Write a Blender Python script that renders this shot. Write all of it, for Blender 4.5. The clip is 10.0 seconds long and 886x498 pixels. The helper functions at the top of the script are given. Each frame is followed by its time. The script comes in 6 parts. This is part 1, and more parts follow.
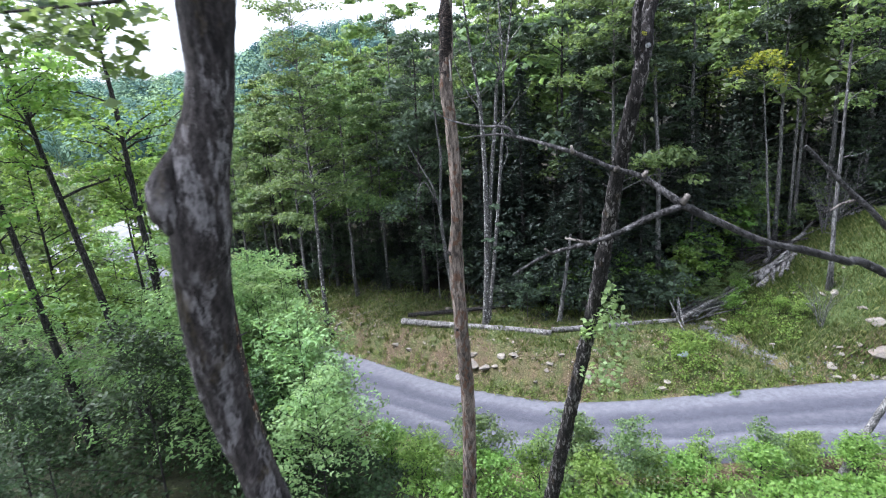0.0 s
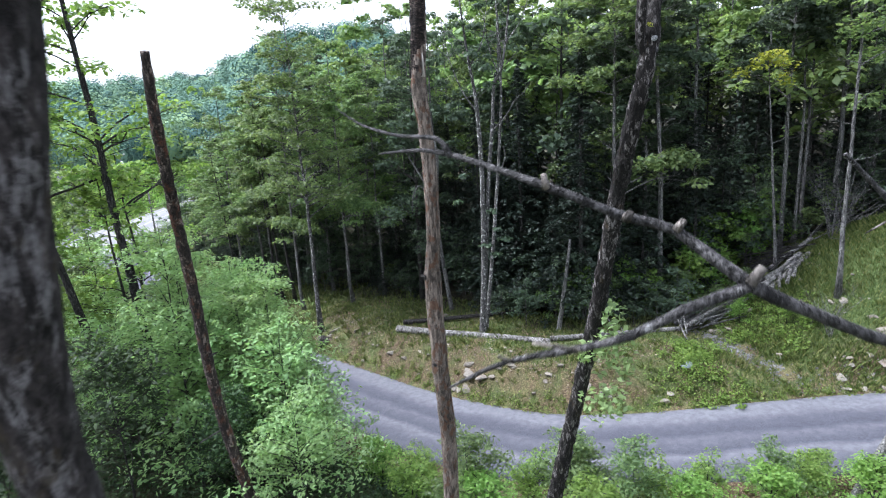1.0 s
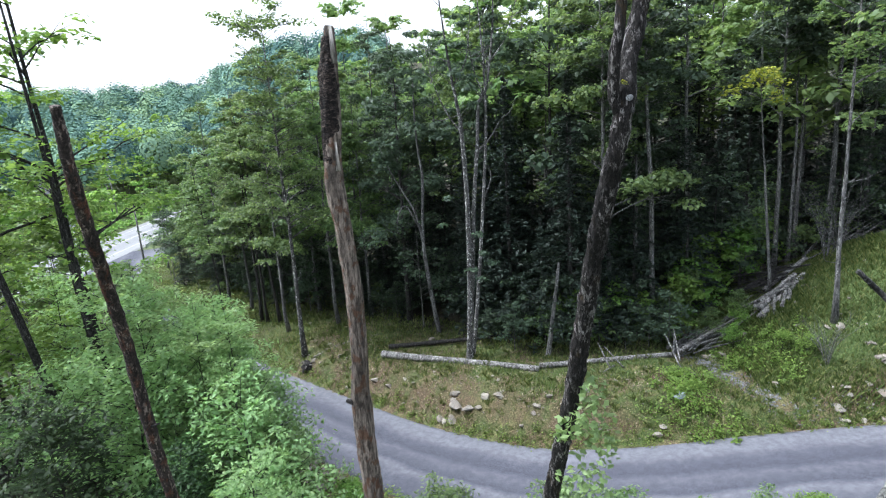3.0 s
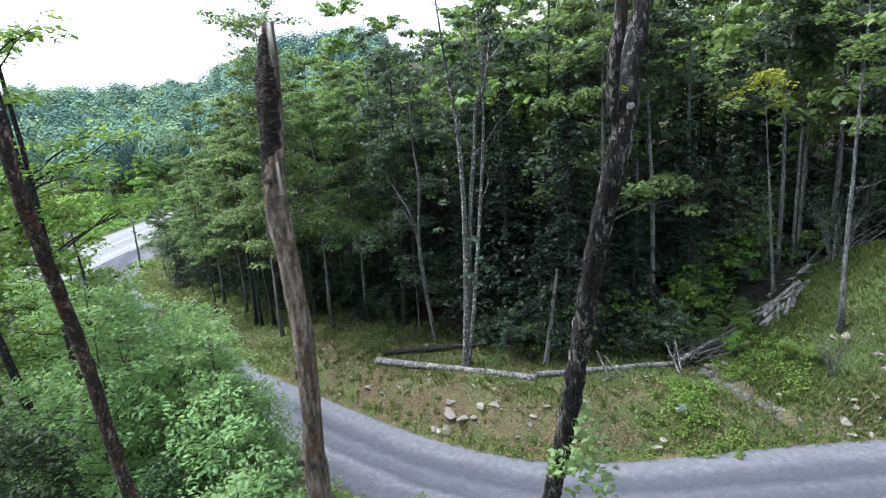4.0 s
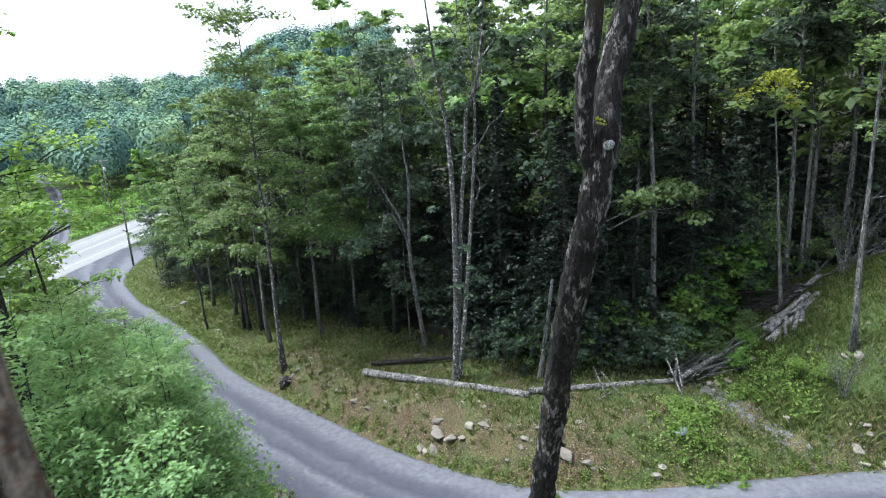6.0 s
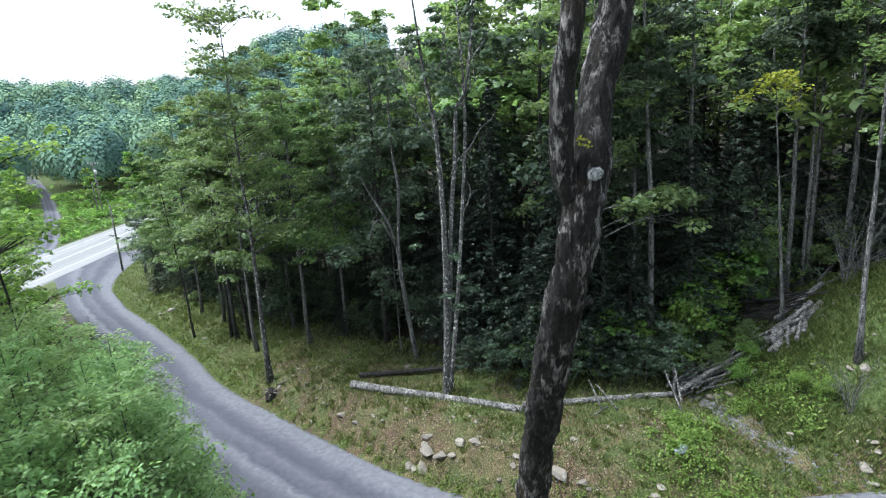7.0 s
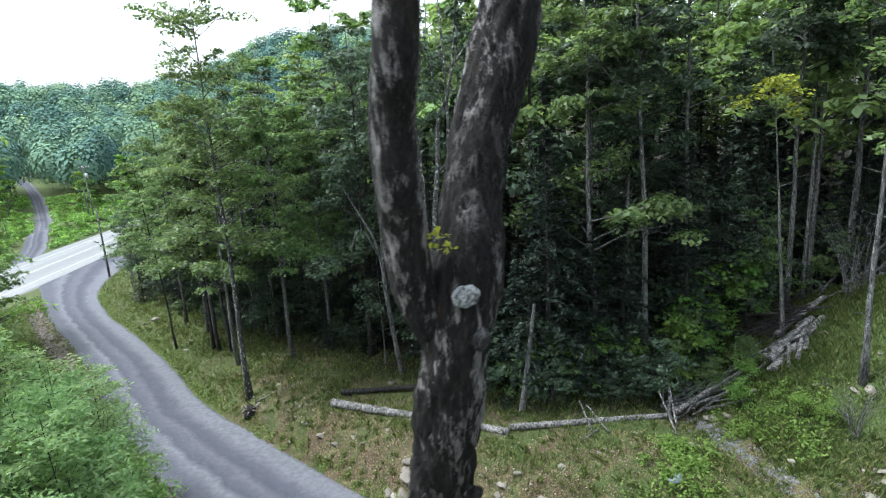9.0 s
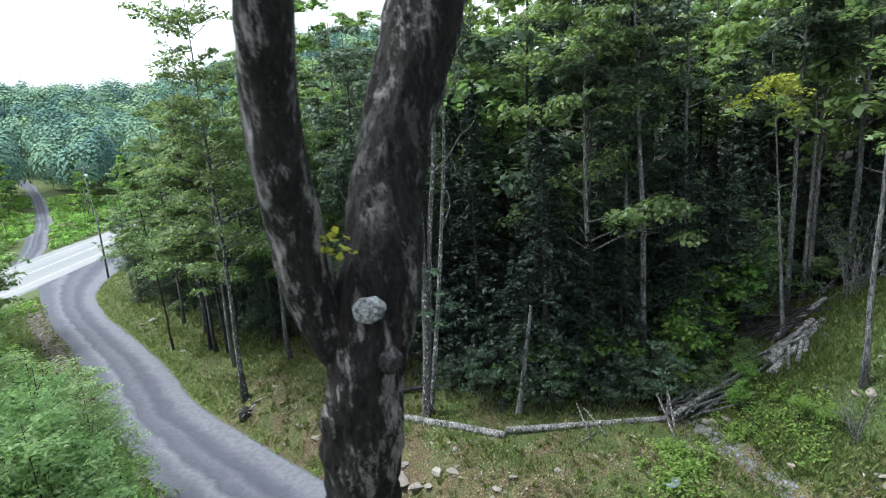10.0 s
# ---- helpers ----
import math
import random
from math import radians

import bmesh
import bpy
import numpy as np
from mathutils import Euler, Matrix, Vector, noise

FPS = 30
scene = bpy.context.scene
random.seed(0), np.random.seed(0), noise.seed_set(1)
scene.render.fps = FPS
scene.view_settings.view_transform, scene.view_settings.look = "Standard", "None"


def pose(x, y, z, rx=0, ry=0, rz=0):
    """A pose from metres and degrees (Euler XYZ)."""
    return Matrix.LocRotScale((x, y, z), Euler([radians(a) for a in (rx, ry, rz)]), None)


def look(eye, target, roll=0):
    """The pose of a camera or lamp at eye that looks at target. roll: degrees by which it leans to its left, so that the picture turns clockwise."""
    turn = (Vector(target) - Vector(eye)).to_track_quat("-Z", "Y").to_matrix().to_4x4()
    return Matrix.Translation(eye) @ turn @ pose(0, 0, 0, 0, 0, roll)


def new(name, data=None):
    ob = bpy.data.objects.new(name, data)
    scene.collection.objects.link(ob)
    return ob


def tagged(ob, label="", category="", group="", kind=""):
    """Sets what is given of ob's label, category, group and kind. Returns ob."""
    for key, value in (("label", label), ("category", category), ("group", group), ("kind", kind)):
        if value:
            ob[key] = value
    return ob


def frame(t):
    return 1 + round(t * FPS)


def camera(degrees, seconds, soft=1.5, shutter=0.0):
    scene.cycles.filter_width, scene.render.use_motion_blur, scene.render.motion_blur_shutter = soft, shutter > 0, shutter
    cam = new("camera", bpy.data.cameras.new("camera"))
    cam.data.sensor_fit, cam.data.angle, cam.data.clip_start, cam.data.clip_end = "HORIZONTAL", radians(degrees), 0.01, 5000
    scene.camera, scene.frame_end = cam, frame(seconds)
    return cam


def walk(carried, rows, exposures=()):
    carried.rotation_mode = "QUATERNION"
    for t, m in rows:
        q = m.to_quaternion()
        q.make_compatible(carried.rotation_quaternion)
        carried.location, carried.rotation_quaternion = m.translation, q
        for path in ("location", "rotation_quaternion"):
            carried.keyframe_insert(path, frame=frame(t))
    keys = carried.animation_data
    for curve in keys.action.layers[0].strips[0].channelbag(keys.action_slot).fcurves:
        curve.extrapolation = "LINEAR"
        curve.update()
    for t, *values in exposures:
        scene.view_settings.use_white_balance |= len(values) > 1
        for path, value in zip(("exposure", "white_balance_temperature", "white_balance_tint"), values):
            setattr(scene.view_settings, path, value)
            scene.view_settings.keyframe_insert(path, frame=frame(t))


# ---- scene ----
cam = camera(76.3, 10.0, soft=1.1, shutter=0.6)
PATH = [
    (0, (0.584, 0.124, 12.089), (0.536, 2.066, 11.616), -3.8),
    (0.5, (0.696, 0.691, 12.071), (0.65, 2.636, 11.605), -3.8),
    (1, (0.853, 1.125, 12.067), (0.803, 3.069, 11.6), -3.8),
    (1.5, (1.053, 1.544, 12.263), (1.004, 3.491, 11.806), -4.1),
    (2, (1.243, 1.824, 12.534), (1.199, 3.772, 12.083), -4.1),
    (2.5, (1.376, 2.064, 12.673), (1.341, 4.013, 12.225), -4.2),
    (4, (1.722, 3.135, 12.834), (1.689, 5.084, 12.387), -3.8),
    (4.5, (1.93, 3.57, 12.867), (1.888, 5.517, 12.412), -3.7),
    (5, (2.126, 3.926, 12.974), (2.082, 5.872, 12.513), -3.6),
    (5.5, (2.294, 4.315, 13.095), (2.245, 6.259, 12.629), -3.5),
    (7, (2.819, 5.963, 13.203), (2.784, 7.909, 12.741), -3.6),
    (7.5, (3.04, 6.422, 13.32), (3.005, 8.368, 12.86), -3.6),
    (8, (3.261, 6.884, 13.339), (3.226, 8.83, 12.879), -3.6),
    (8.5, (3.414, 7.168, 13.342), (3.381, 9.114, 12.885), -3.6),
    (9, (3.574, 7.411, 13.365), (3.543, 9.358, 12.909), -3.6),
    (9.5, (3.711, 7.566, 13.358), (3.675, 9.513, 12.902), -3.6),
    (10, (3.826, 7.667, 13.3), (3.79, 9.615, 12.847), -3.6),
]
EXPOSURE, KELVIN, TINT = 1.6, 5800, 9
walk(cam, [(t, look(eye, target, roll)) for t, eye, target, roll in PATH], [(0, EXPOSURE + 0.3, KELVIN - 50, TINT + 5), (1.5, EXPOSURE + 0.13, KELVIN - 20, TINT + 2), (5, EXPOSURE + 0.05, KELVIN, TINT - 2), (10, EXPOSURE, KELVIN + 60, TINT - 5)])

# ---------------------------------------------------------------- an overcast summer sky
SKY_STRENGTH, SUN_STRENGTH = 0.14, 1.5
SUN_HEIGHT, SUN_TURN = 62.0, 277.0
world = bpy.data.worlds.new("overcast_sky")
scene.world = world
world.use_nodes = True
wn = world.node_tree
sky = wn.nodes.new("ShaderNodeTexSky")
sky.sky_type, sky.sun_disc = "NISHITA", False
sky.sun_elevation, sky.sun_rotation = radians(SUN_HEIGHT), radians(SUN_TURN)
sky.air_density, sky.dust_density, sky.ozone_density = 1.0, 4.0, 1.0
grey = wn.nodes.new("ShaderNodeHueSaturation")
grey.inputs["Saturation"].default_value = 0.2
wn.links.new(sky.outputs[0], grey.inputs["Color"])
wn.links.new(grey.outputs[0], wn.nodes["Background"].inputs["Color"])
wn.nodes["Background"].inputs["Strength"].default_value = SKY_STRENGTH
sun = new("sun", bpy.data.lights.new("sun", "SUN"))
sun.data.energy, sun.data.angle, sun.data.color = SUN_STRENGTH, radians(14), (1.0, 0.98, 0.94)
sun.matrix_world = pose(0, 0, 60, 90 - SUN_HEIGHT, 0, 180 - SUN_TURN)


# ---------------------------------------------------------------- materials
def material(name, rough=0.8):
    m = bpy.data.materials.new(name)
    m.use_nodes = True
    b = m.node_tree.nodes["Principled BSDF"]
    b.inputs["Roughness"].default_value = rough
    b.inputs["Specular IOR Level"].default_value = 0.3
    return m, m.node_tree, b


def node(nt, kind, **values):
    n = nt.nodes.new(kind)
    for key, v in values.items():
        n.inputs[key.replace("_", " ")].default_value = v
    return n


def ramp(nt, source, stops):
    n = nt.nodes.new("ShaderNodeValToRGB")
    while len(n.color_ramp.elements) < len(stops):
        n.color_ramp.elements.new(0.5)
    for el, (at, c) in zip(n.color_ramp.elements, stops):
        el.position = at
        el.color = (*c, 1) if len(c) == 3 else (c[0], c[0], c[0], 1)
    nt.links.new(source, n.inputs[0])
    return n.outputs[0]


def place(nt, stretch=(1, 1, 1), world_space=False):
    """Texture coordinates in metres, stretched."""
    m = nt.nodes.new("ShaderNodeMapping")
    m.inputs["Scale"].default_value = stretch
    if world_space:
        g = nt.nodes.new("ShaderNodeNewGeometry")
        nt.links.new(g.outputs["Position"], m.inputs[0])
    else:
        c = nt.nodes.new("ShaderNodeTexCoord")
        nt.links.new(c.outputs["Object"], m.inputs[0])
        o = nt.nodes.new("ShaderNodeObjectInfo")
        k = nt.nodes.new("ShaderNodeMath")
        k.operation = "MULTIPLY"
        k.inputs[1].default_value = 40
        nt.links.new(o.outputs["Random"], k.inputs[0])
        nt.links.new(k.outputs[0], m.inputs["Location"])
    return m.outputs[0]


def noise_tex(nt, at, scale, detail=4.0, rough=0.6):
    n = node(nt, "ShaderNodeTexNoise", Scale=scale, Detail=detail, Roughness=rough)
    nt.links.new(at, n.inputs["Vector"])
    return n.outputs["Fac"]


def mix(nt, how, fac, a, b):
    n = nt.nodes.new("ShaderNodeMix")
    n.data_type, n.blend_type = "RGBA", how
    for sock, v in ((n.inputs["Factor"], fac), (n.inputs["A"], a), (n.inputs["B"], b)):
        if isinstance(v, (int, float)):
            sock.default_value = v
        elif isinstance(v, tuple):
            sock.default_value = (*v, 1)
        else:
            nt.links.new(v, sock)
    return n.outputs["Result"]


def bump(nt, b, h, strength, distance):
    n = node(nt, "ShaderNodeBump", Strength=strength, Distance=distance)
    nt.links.new(h, n.inputs["Height"])
    nt.links.new(n.outputs[0], b.inputs["Normal"])


def mix_random(nt, colour, hue=0.03, value=0.3):
    """Each object a little different in hue and lightness."""
    o = nt.nodes.new("ShaderNodeObjectInfo")
    h = nt.nodes.new("ShaderNodeHueSaturation")
    for name, span, mid in (("Hue", hue, 0.5), ("Value", value, 1.0)):
        r = nt.nodes.new("ShaderNodeMapRange")
        r.inputs["To Min"].default_value, r.inputs["To Max"].default_value = mid - span / 2, mid + span / 2
        nt.links.new(o.outputs["Random"], r.inputs["Value"])
        nt.links.new(r.outputs[0], h.inputs[name])
    nt.links.new(colour, h.inputs["Color"])
    return h.outputs[0]


def leaf_material(name, dark, mid, light, glow=0.35, hue=0.03, value=0.35, tone=False, sheen=0.22):
    m, nt, b = material(name, 0.5 if sheen > 0.1 else 0.9)
    b.inputs["Specular IOR Level"].default_value = sheen
    g = nt.nodes.new("ShaderNodeNewGeometry")
    c = ramp(nt, g.outputs["Random Per Island"], [(0.0, dark), (0.55, mid), (1.0, light)])
    c = mix_random(nt, c, hue, value)
    if tone:
        a = nt.nodes.new("ShaderNodeAttribute")
        a.attribute_name = "tone"
        # Per-crown tone, from bluish hazy shade to warm lit green, all as colour.
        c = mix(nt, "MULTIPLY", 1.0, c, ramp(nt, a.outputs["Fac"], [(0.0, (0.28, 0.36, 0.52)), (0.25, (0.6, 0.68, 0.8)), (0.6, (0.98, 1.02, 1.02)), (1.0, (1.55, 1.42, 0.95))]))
    nt.links.new(c, b.inputs["Base Color"])
    t = nt.nodes.new("ShaderNodeBsdfTranslucent")
    nt.links.new(mix(nt, "MULTIPLY", 1.0, c, (1.45, 1.4, 1.0)), t.inputs["Color"])
    s = nt.nodes.new("ShaderNodeMixShader")
    s.inputs[0].default_value = glow
    nt.links.new(b.outputs[0], s.inputs[1])
    nt.links.new(t.outputs[0], s.inputs[2])
    nt.links.new(s.outputs[0], nt.nodes["Material Output"].inputs["Surface"])
    return m


def bark_material(name, dark, light, scale=1.0, deep=0.02, patches=None, stretch=0.25, cover=0.55):
    """Bark of upright ridges and flakes, with broad stains and patches of lichen, moss or bare wood."""
    m, nt, b = material(name, 0.9)
    at = place(nt, (scale, scale, scale * stretch))
    fine, ridge, broad = noise_tex(nt, at, 70, 5, 0.7), noise_tex(nt, at, 22, 5, 0.65), noise_tex(nt, at, 4, 4, 0.6)
    ridges = ramp(nt, ridge, [(0.42, (0.04,)), (0.5, (0.7,)), (0.57, (1.0,))])
    c = ramp(nt, fine, [(0.37, dark), (0.63, light)])
    c = mix(nt, "MULTIPLY", 0.8, c, ramp(nt, broad, [(0.38, (0.42, 0.42, 0.42)), (0.62, (1.25, 1.23, 1.22))]))
    c = mix(nt, "MULTIPLY", 0.75, c, ridges)
    if patches:
        round_at = place(nt, (scale, scale, scale * 0.6))
        spots = ramp(nt, noise_tex(nt, round_at, 9, 6, 0.65), [(cover, (0.0,)), (cover + 0.05, (0.9,))])
        c = mix(nt, "MIX", spots, c, mix(nt, "MULTIPLY", 0.6, patches, ramp(nt, fine, [(0.38, (0.4, 0.4, 0.4)), (0.62, (1.3, 1.3, 1.3))])))
    nt.links.new(mix_random(nt, c, 0.01, 0.25), b.inputs["Base Color"])
    bump(nt, b, mix(nt, "ADD", 0.35, ridges, fine), 1.0, deep)
    return m


def plate_bark(name, dark, mid, pale, moss, scale=1.0, tall=0.2, deep=0.03, mossy=0.58, cracked=0.9):
    """Old bark broken into upright plates by dark cracks, with pale flakes and patches of moss."""
    m, nt, b = material(name, 0.92)
    at = place(nt, (scale, scale, scale * tall))
    warp = node(nt, "ShaderNodeTexNoise", Scale=9.0, Detail=3.0)
    nt.links.new(at, warp.inputs["Vector"])
    push = nt.nodes.new("ShaderNodeVectorMath")
    push.operation = "MULTIPLY_ADD"
    push.inputs[1].default_value = (0.12, 0.12, 0.12)
    nt.links.new(warp.outputs["Color"], push.inputs[0])
    nt.links.new(at, push.inputs[2])
    cells = node(nt, "ShaderNodeTexVoronoi", Scale=17.0)
    edges = node(nt, "ShaderNodeTexVoronoi", Scale=17.0)
    edges.feature = "DISTANCE_TO_EDGE"
    for v in (cells, edges):
        nt.links.new(push.outputs[0], v.inputs["Vector"])
    crack = ramp(nt, edges.outputs["Distance"], [(0.0, (0.1,)), (0.07, (0.45,)), (0.2, (1.0,))])
    round_at = place(nt, (scale, scale, scale * 0.5))
    fine, broad = noise_tex(nt, round_at, 75, 6, 0.75), noise_tex(nt, round_at, 4.5, 4, 0.6)
    c = ramp(nt, cells.outputs["Color"], [(0.25, dark), (0.55, mid), (0.85, tuple(0.5 * (p + q) for p, q in zip(mid, pale)))])
    c = mix(nt, "MULTIPLY", 0.8, c, ramp(nt, fine, [(0.36, (0.3, 0.3, 0.3)), (0.5, (1.0, 1.0, 1.0)), (0.64, (1.7, 1.7, 1.7))]))
    flake = mix(nt, "MULTIPLY", 1.0, ramp(nt, noise_tex(nt, at, 48, 4, 0.7), [(0.53, (0.0,)), (0.59, (0.9,))]), ramp(nt, broad, [(0.42, (0.1,)), (0.58, (1.0,))]))
    c = mix(nt, "MIX", flake, c, pale)
    c = mix(nt, "MIX", ramp(nt, noise_tex(nt, round_at, 6, 6, 0.7), [(mossy, (0.0,)), (mossy + 0.08, (0.85,))]), c, mix(nt, "MULTIPLY", 0.7, moss, ramp(nt, fine, [(0.38, (0.35, 0.35, 0.35)), (0.62, (1.4, 1.4, 1.4))])))
    c = mix(nt, "MULTIPLY", cracked, c, crack)
    nt.links.new(c, b.inputs["Base Color"])
    bump(nt, b, mix(nt, "ADD", 0.4, crack, fine), 1.0, deep)
    return m


def rough_bark(name, dark, mid, pale, moss, stretch=0.3, size=1.0, deep=0.03, bare=0.56, mossy=0.56):
    """Fissured bark: dark upright furrows between flaky ridges, pale weathered flakes, and moss in patches."""
    m, nt, b = material(name, 0.92)
    at = place(nt, (size, size, size * stretch))
    loose = place(nt, (size, size, size * 0.55))
    ridge, split, flake = noise_tex(nt, at, 26, 8, 0.72), noise_tex(nt, at, 60, 5, 0.7), noise_tex(nt, loose, 90, 6, 0.75)
    broad, spots, damp = noise_tex(nt, loose, 3.2, 5, 0.65), noise_tex(nt, at, 15, 8, 0.75), noise_tex(nt, loose, 5.5, 7, 0.7)
    c = ramp(nt, ridge, [(0.36, dark), (0.52, mid), (0.66, tuple(1.5 * v for v in mid))])
    c = mix(nt, "MULTIPLY", 0.85, c, ramp(nt, flake, [(0.34, (0.3, 0.3, 0.3)), (0.5, (1.0, 1.0, 1.0)), (0.66, (1.8, 1.8, 1.8))]))
    c = mix(nt, "MULTIPLY", 0.7, c, ramp(nt, broad, [(0.36, (0.45, 0.43, 0.42)), (0.62, (1.35, 1.33, 1.32))]))
    cover = mix(nt, "MULTIPLY", 1.0, ramp(nt, spots, [(bare, (0.0,)), (bare + 0.07, (0.85,))]), ramp(nt, broad, [(0.42, (0.2,)), (0.52, (1.0,))]))
    c = mix(nt, "MIX", cover, c, mix(nt, "MULTIPLY", 0.7, pale, ramp(nt, flake, [(0.36, (0.45, 0.45, 0.45)), (0.62, (1.35, 1.35, 1.35))])))
    c = mix(nt, "MIX", ramp(nt, damp, [(mossy, (0.0,)), (mossy + 0.1, (0.8,))]), c, mix(nt, "MULTIPLY", 0.8, moss, ramp(nt, flake, [(0.36, (0.35, 0.35, 0.35)), (0.62, (1.5, 1.5, 1.5))])))
    furrow = ramp(nt, split, [(0.38, (0.12,)), (0.47, (0.8,)), (0.55, (1.0,))])
    c = mix(nt, "MULTIPLY", 0.75, c, furrow)
    nt.links.new(c, b.inputs["Base Color"])
    bump(nt, b, mix(nt, "ADD", 0.5, mix(nt, "ADD", 0.6, ridge, furrow), flake), 1.0, deep)
    return m


BARK_PLATES = rough_bark("old_fissured_bark", (0.004, 0.0035, 0.0032), (0.021, 0.018, 0.0168), (0.31, 0.29, 0.28), (0.045, 0.028, 0.009), 0.28, 0.9, 0.035, 0.515, 0.57)
BARK_GREY = bark_material("grey_bark", (0.09, 0.09, 0.09), (0.30, 0.295, 0.29), 1.0, 0.02, (0.46, 0.46, 0.445), 0.22, 0.6)
BARK_BIRCH = bark_material("pale_bark", (0.05, 0.048, 0.048), (0.22, 0.215, 0.21), 1.0, 0.01, (0.56, 0.56, 0.54), 0.6, 0.56)
BARK_DARK = bark_material("dark_bark", (0.014, 0.013, 0.013), (0.105, 0.098, 0.094), 1.2, 0.035, (0.22, 0.21, 0.20), 0.28, 0.6)
BARK_MOSSY = rough_bark("mossy_grey_bark", (0.014, 0.012, 0.012), (0.048, 0.042, 0.042), (0.21, 0.20, 0.205), (0.045, 0.032, 0.010), 0.3, 0.6, 0.02, 0.515, 0.54)
BARK_SMOOTH = bark_material("weathered_bark", (0.036, 0.034, 0.035), (0.16, 0.155, 0.158), 2.2, 0.01, (0.36, 0.36, 0.36), 0.5, 0.62)
WOOD_BARE = bark_material("bare_dead_wood", (0.105, 0.084, 0.07), (0.30, 0.255, 0.215), 1.6, 0.01, (0.115, 0.062, 0.037), 0.16, 0.53)
WOOD_PALE = bark_material("fresh_pale_wood", (0.34, 0.31, 0.28), (0.60, 0.57, 0.53), 2.0, 0.006, None, 0.08)
LOG_GREY = bark_material("weathered_log", (0.11, 0.105, 0.103), (0.46, 0.45, 0.44), 0.6, 0.02, (0.07, 0.062, 0.055), 0.5, 0.56)
BARK_SNAG = rough_bark("flaking_dead_bark", (0.010, 0.008, 0.007), (0.045, 0.036, 0.032), (0.36, 0.29, 0.25), (0.15, 0.062, 0.035), 0.35, 0.9, 0.02, 0.53, 0.53)
BARK_CRUMBLE = plate_bark("crumbling_black_bark", (0.010, 0.008, 0.0075), (0.038, 0.028, 0.024), (0.20, 0.15, 0.125), (0.05, 0.03, 0.02), 2.0, 2.2, 0.03, 0.62)
LITTER_LEAVES = leaf_material("dead_leaves_and_chips", (0.055, 0.036, 0.022), (0.14, 0.105, 0.068), (0.34, 0.29, 0.22), 0.1)
LICHEN = bark_material("pale_lichen", (0.16, 0.17, 0.175), (0.5, 0.52, 0.53), 2.0, 0.006, None, 1.0)
TWIG_GREY = bark_material("dead_twigs", (0.12, 0.105, 0.095), (0.34, 0.31, 0.28), 1.0, 0.01, None, 0.4)

# Two greens for one wood: dim interior, sunlit edge, the light put into colour.
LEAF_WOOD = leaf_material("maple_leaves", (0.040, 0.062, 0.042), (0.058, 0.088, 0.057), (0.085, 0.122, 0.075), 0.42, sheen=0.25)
LEAF_EDGE = leaf_material("sun_painted_leaves", (0.078, 0.125, 0.052), (0.118, 0.18, 0.070), (0.175, 0.24, 0.095), 0.5, sheen=0.35)
LEAF_SAPLING = leaf_material("sapling_leaves", (0.15, 0.245, 0.10), (0.215, 0.335, 0.14), (0.29, 0.41, 0.185), 0.48, sheen=0.35)
LEAF_BRIGHT = leaf_material("bright_weed_leaves", (0.10, 0.185, 0.042), (0.155, 0.265, 0.062), (0.22, 0.34, 0.095), 0.5)
LEAF_YELLOW = leaf_material("yellowing_leaves", (0.15, 0.22, 0.03), (0.30, 0.36, 0.05), (0.42, 0.46, 0.09), 0.4)
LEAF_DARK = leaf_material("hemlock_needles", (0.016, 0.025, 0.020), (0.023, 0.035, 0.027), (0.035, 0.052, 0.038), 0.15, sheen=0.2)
# Pale blue-green: the haze of distance is mixed into the leaf colour.
LEAF_FAR = leaf_material("haze_tinted_far_leaves", (0.15, 0.235, 0.18), (0.165, 0.255, 0.195), (0.18, 0.275, 0.205), 0.05, 0.02, 0.25, True, 0.03)
# Lighter copy of the edge leaves: skylight on the canopy put into colour.
LEAF_CANOPY = leaf_material("light_painted_canopy_leaves", (0.10, 0.16, 0.062), (0.15, 0.225, 0.085), (0.21, 0.285, 0.11), 0.5, sheen=0.35)
WEED_LEAVES = leaf_material("low_weed_leaves", (0.075, 0.115, 0.026), (0.12, 0.175, 0.04), (0.19, 0.25, 0.07), 0.4)
# Dark leaves for the hollow under the thicket: its shade put into colour.
LEAF_PAINTED_SHADE = leaf_material("shade_painted_thicket_leaves", (0.018, 0.034, 0.014), (0.03, 0.055, 0.022), (0.05, 0.085, 0.034), 0.3)
GRASS = leaf_material("grass_blades", (0.045, 0.072, 0.018), (0.088, 0.122, 0.036), (0.20, 0.205, 0.085), 0.35)


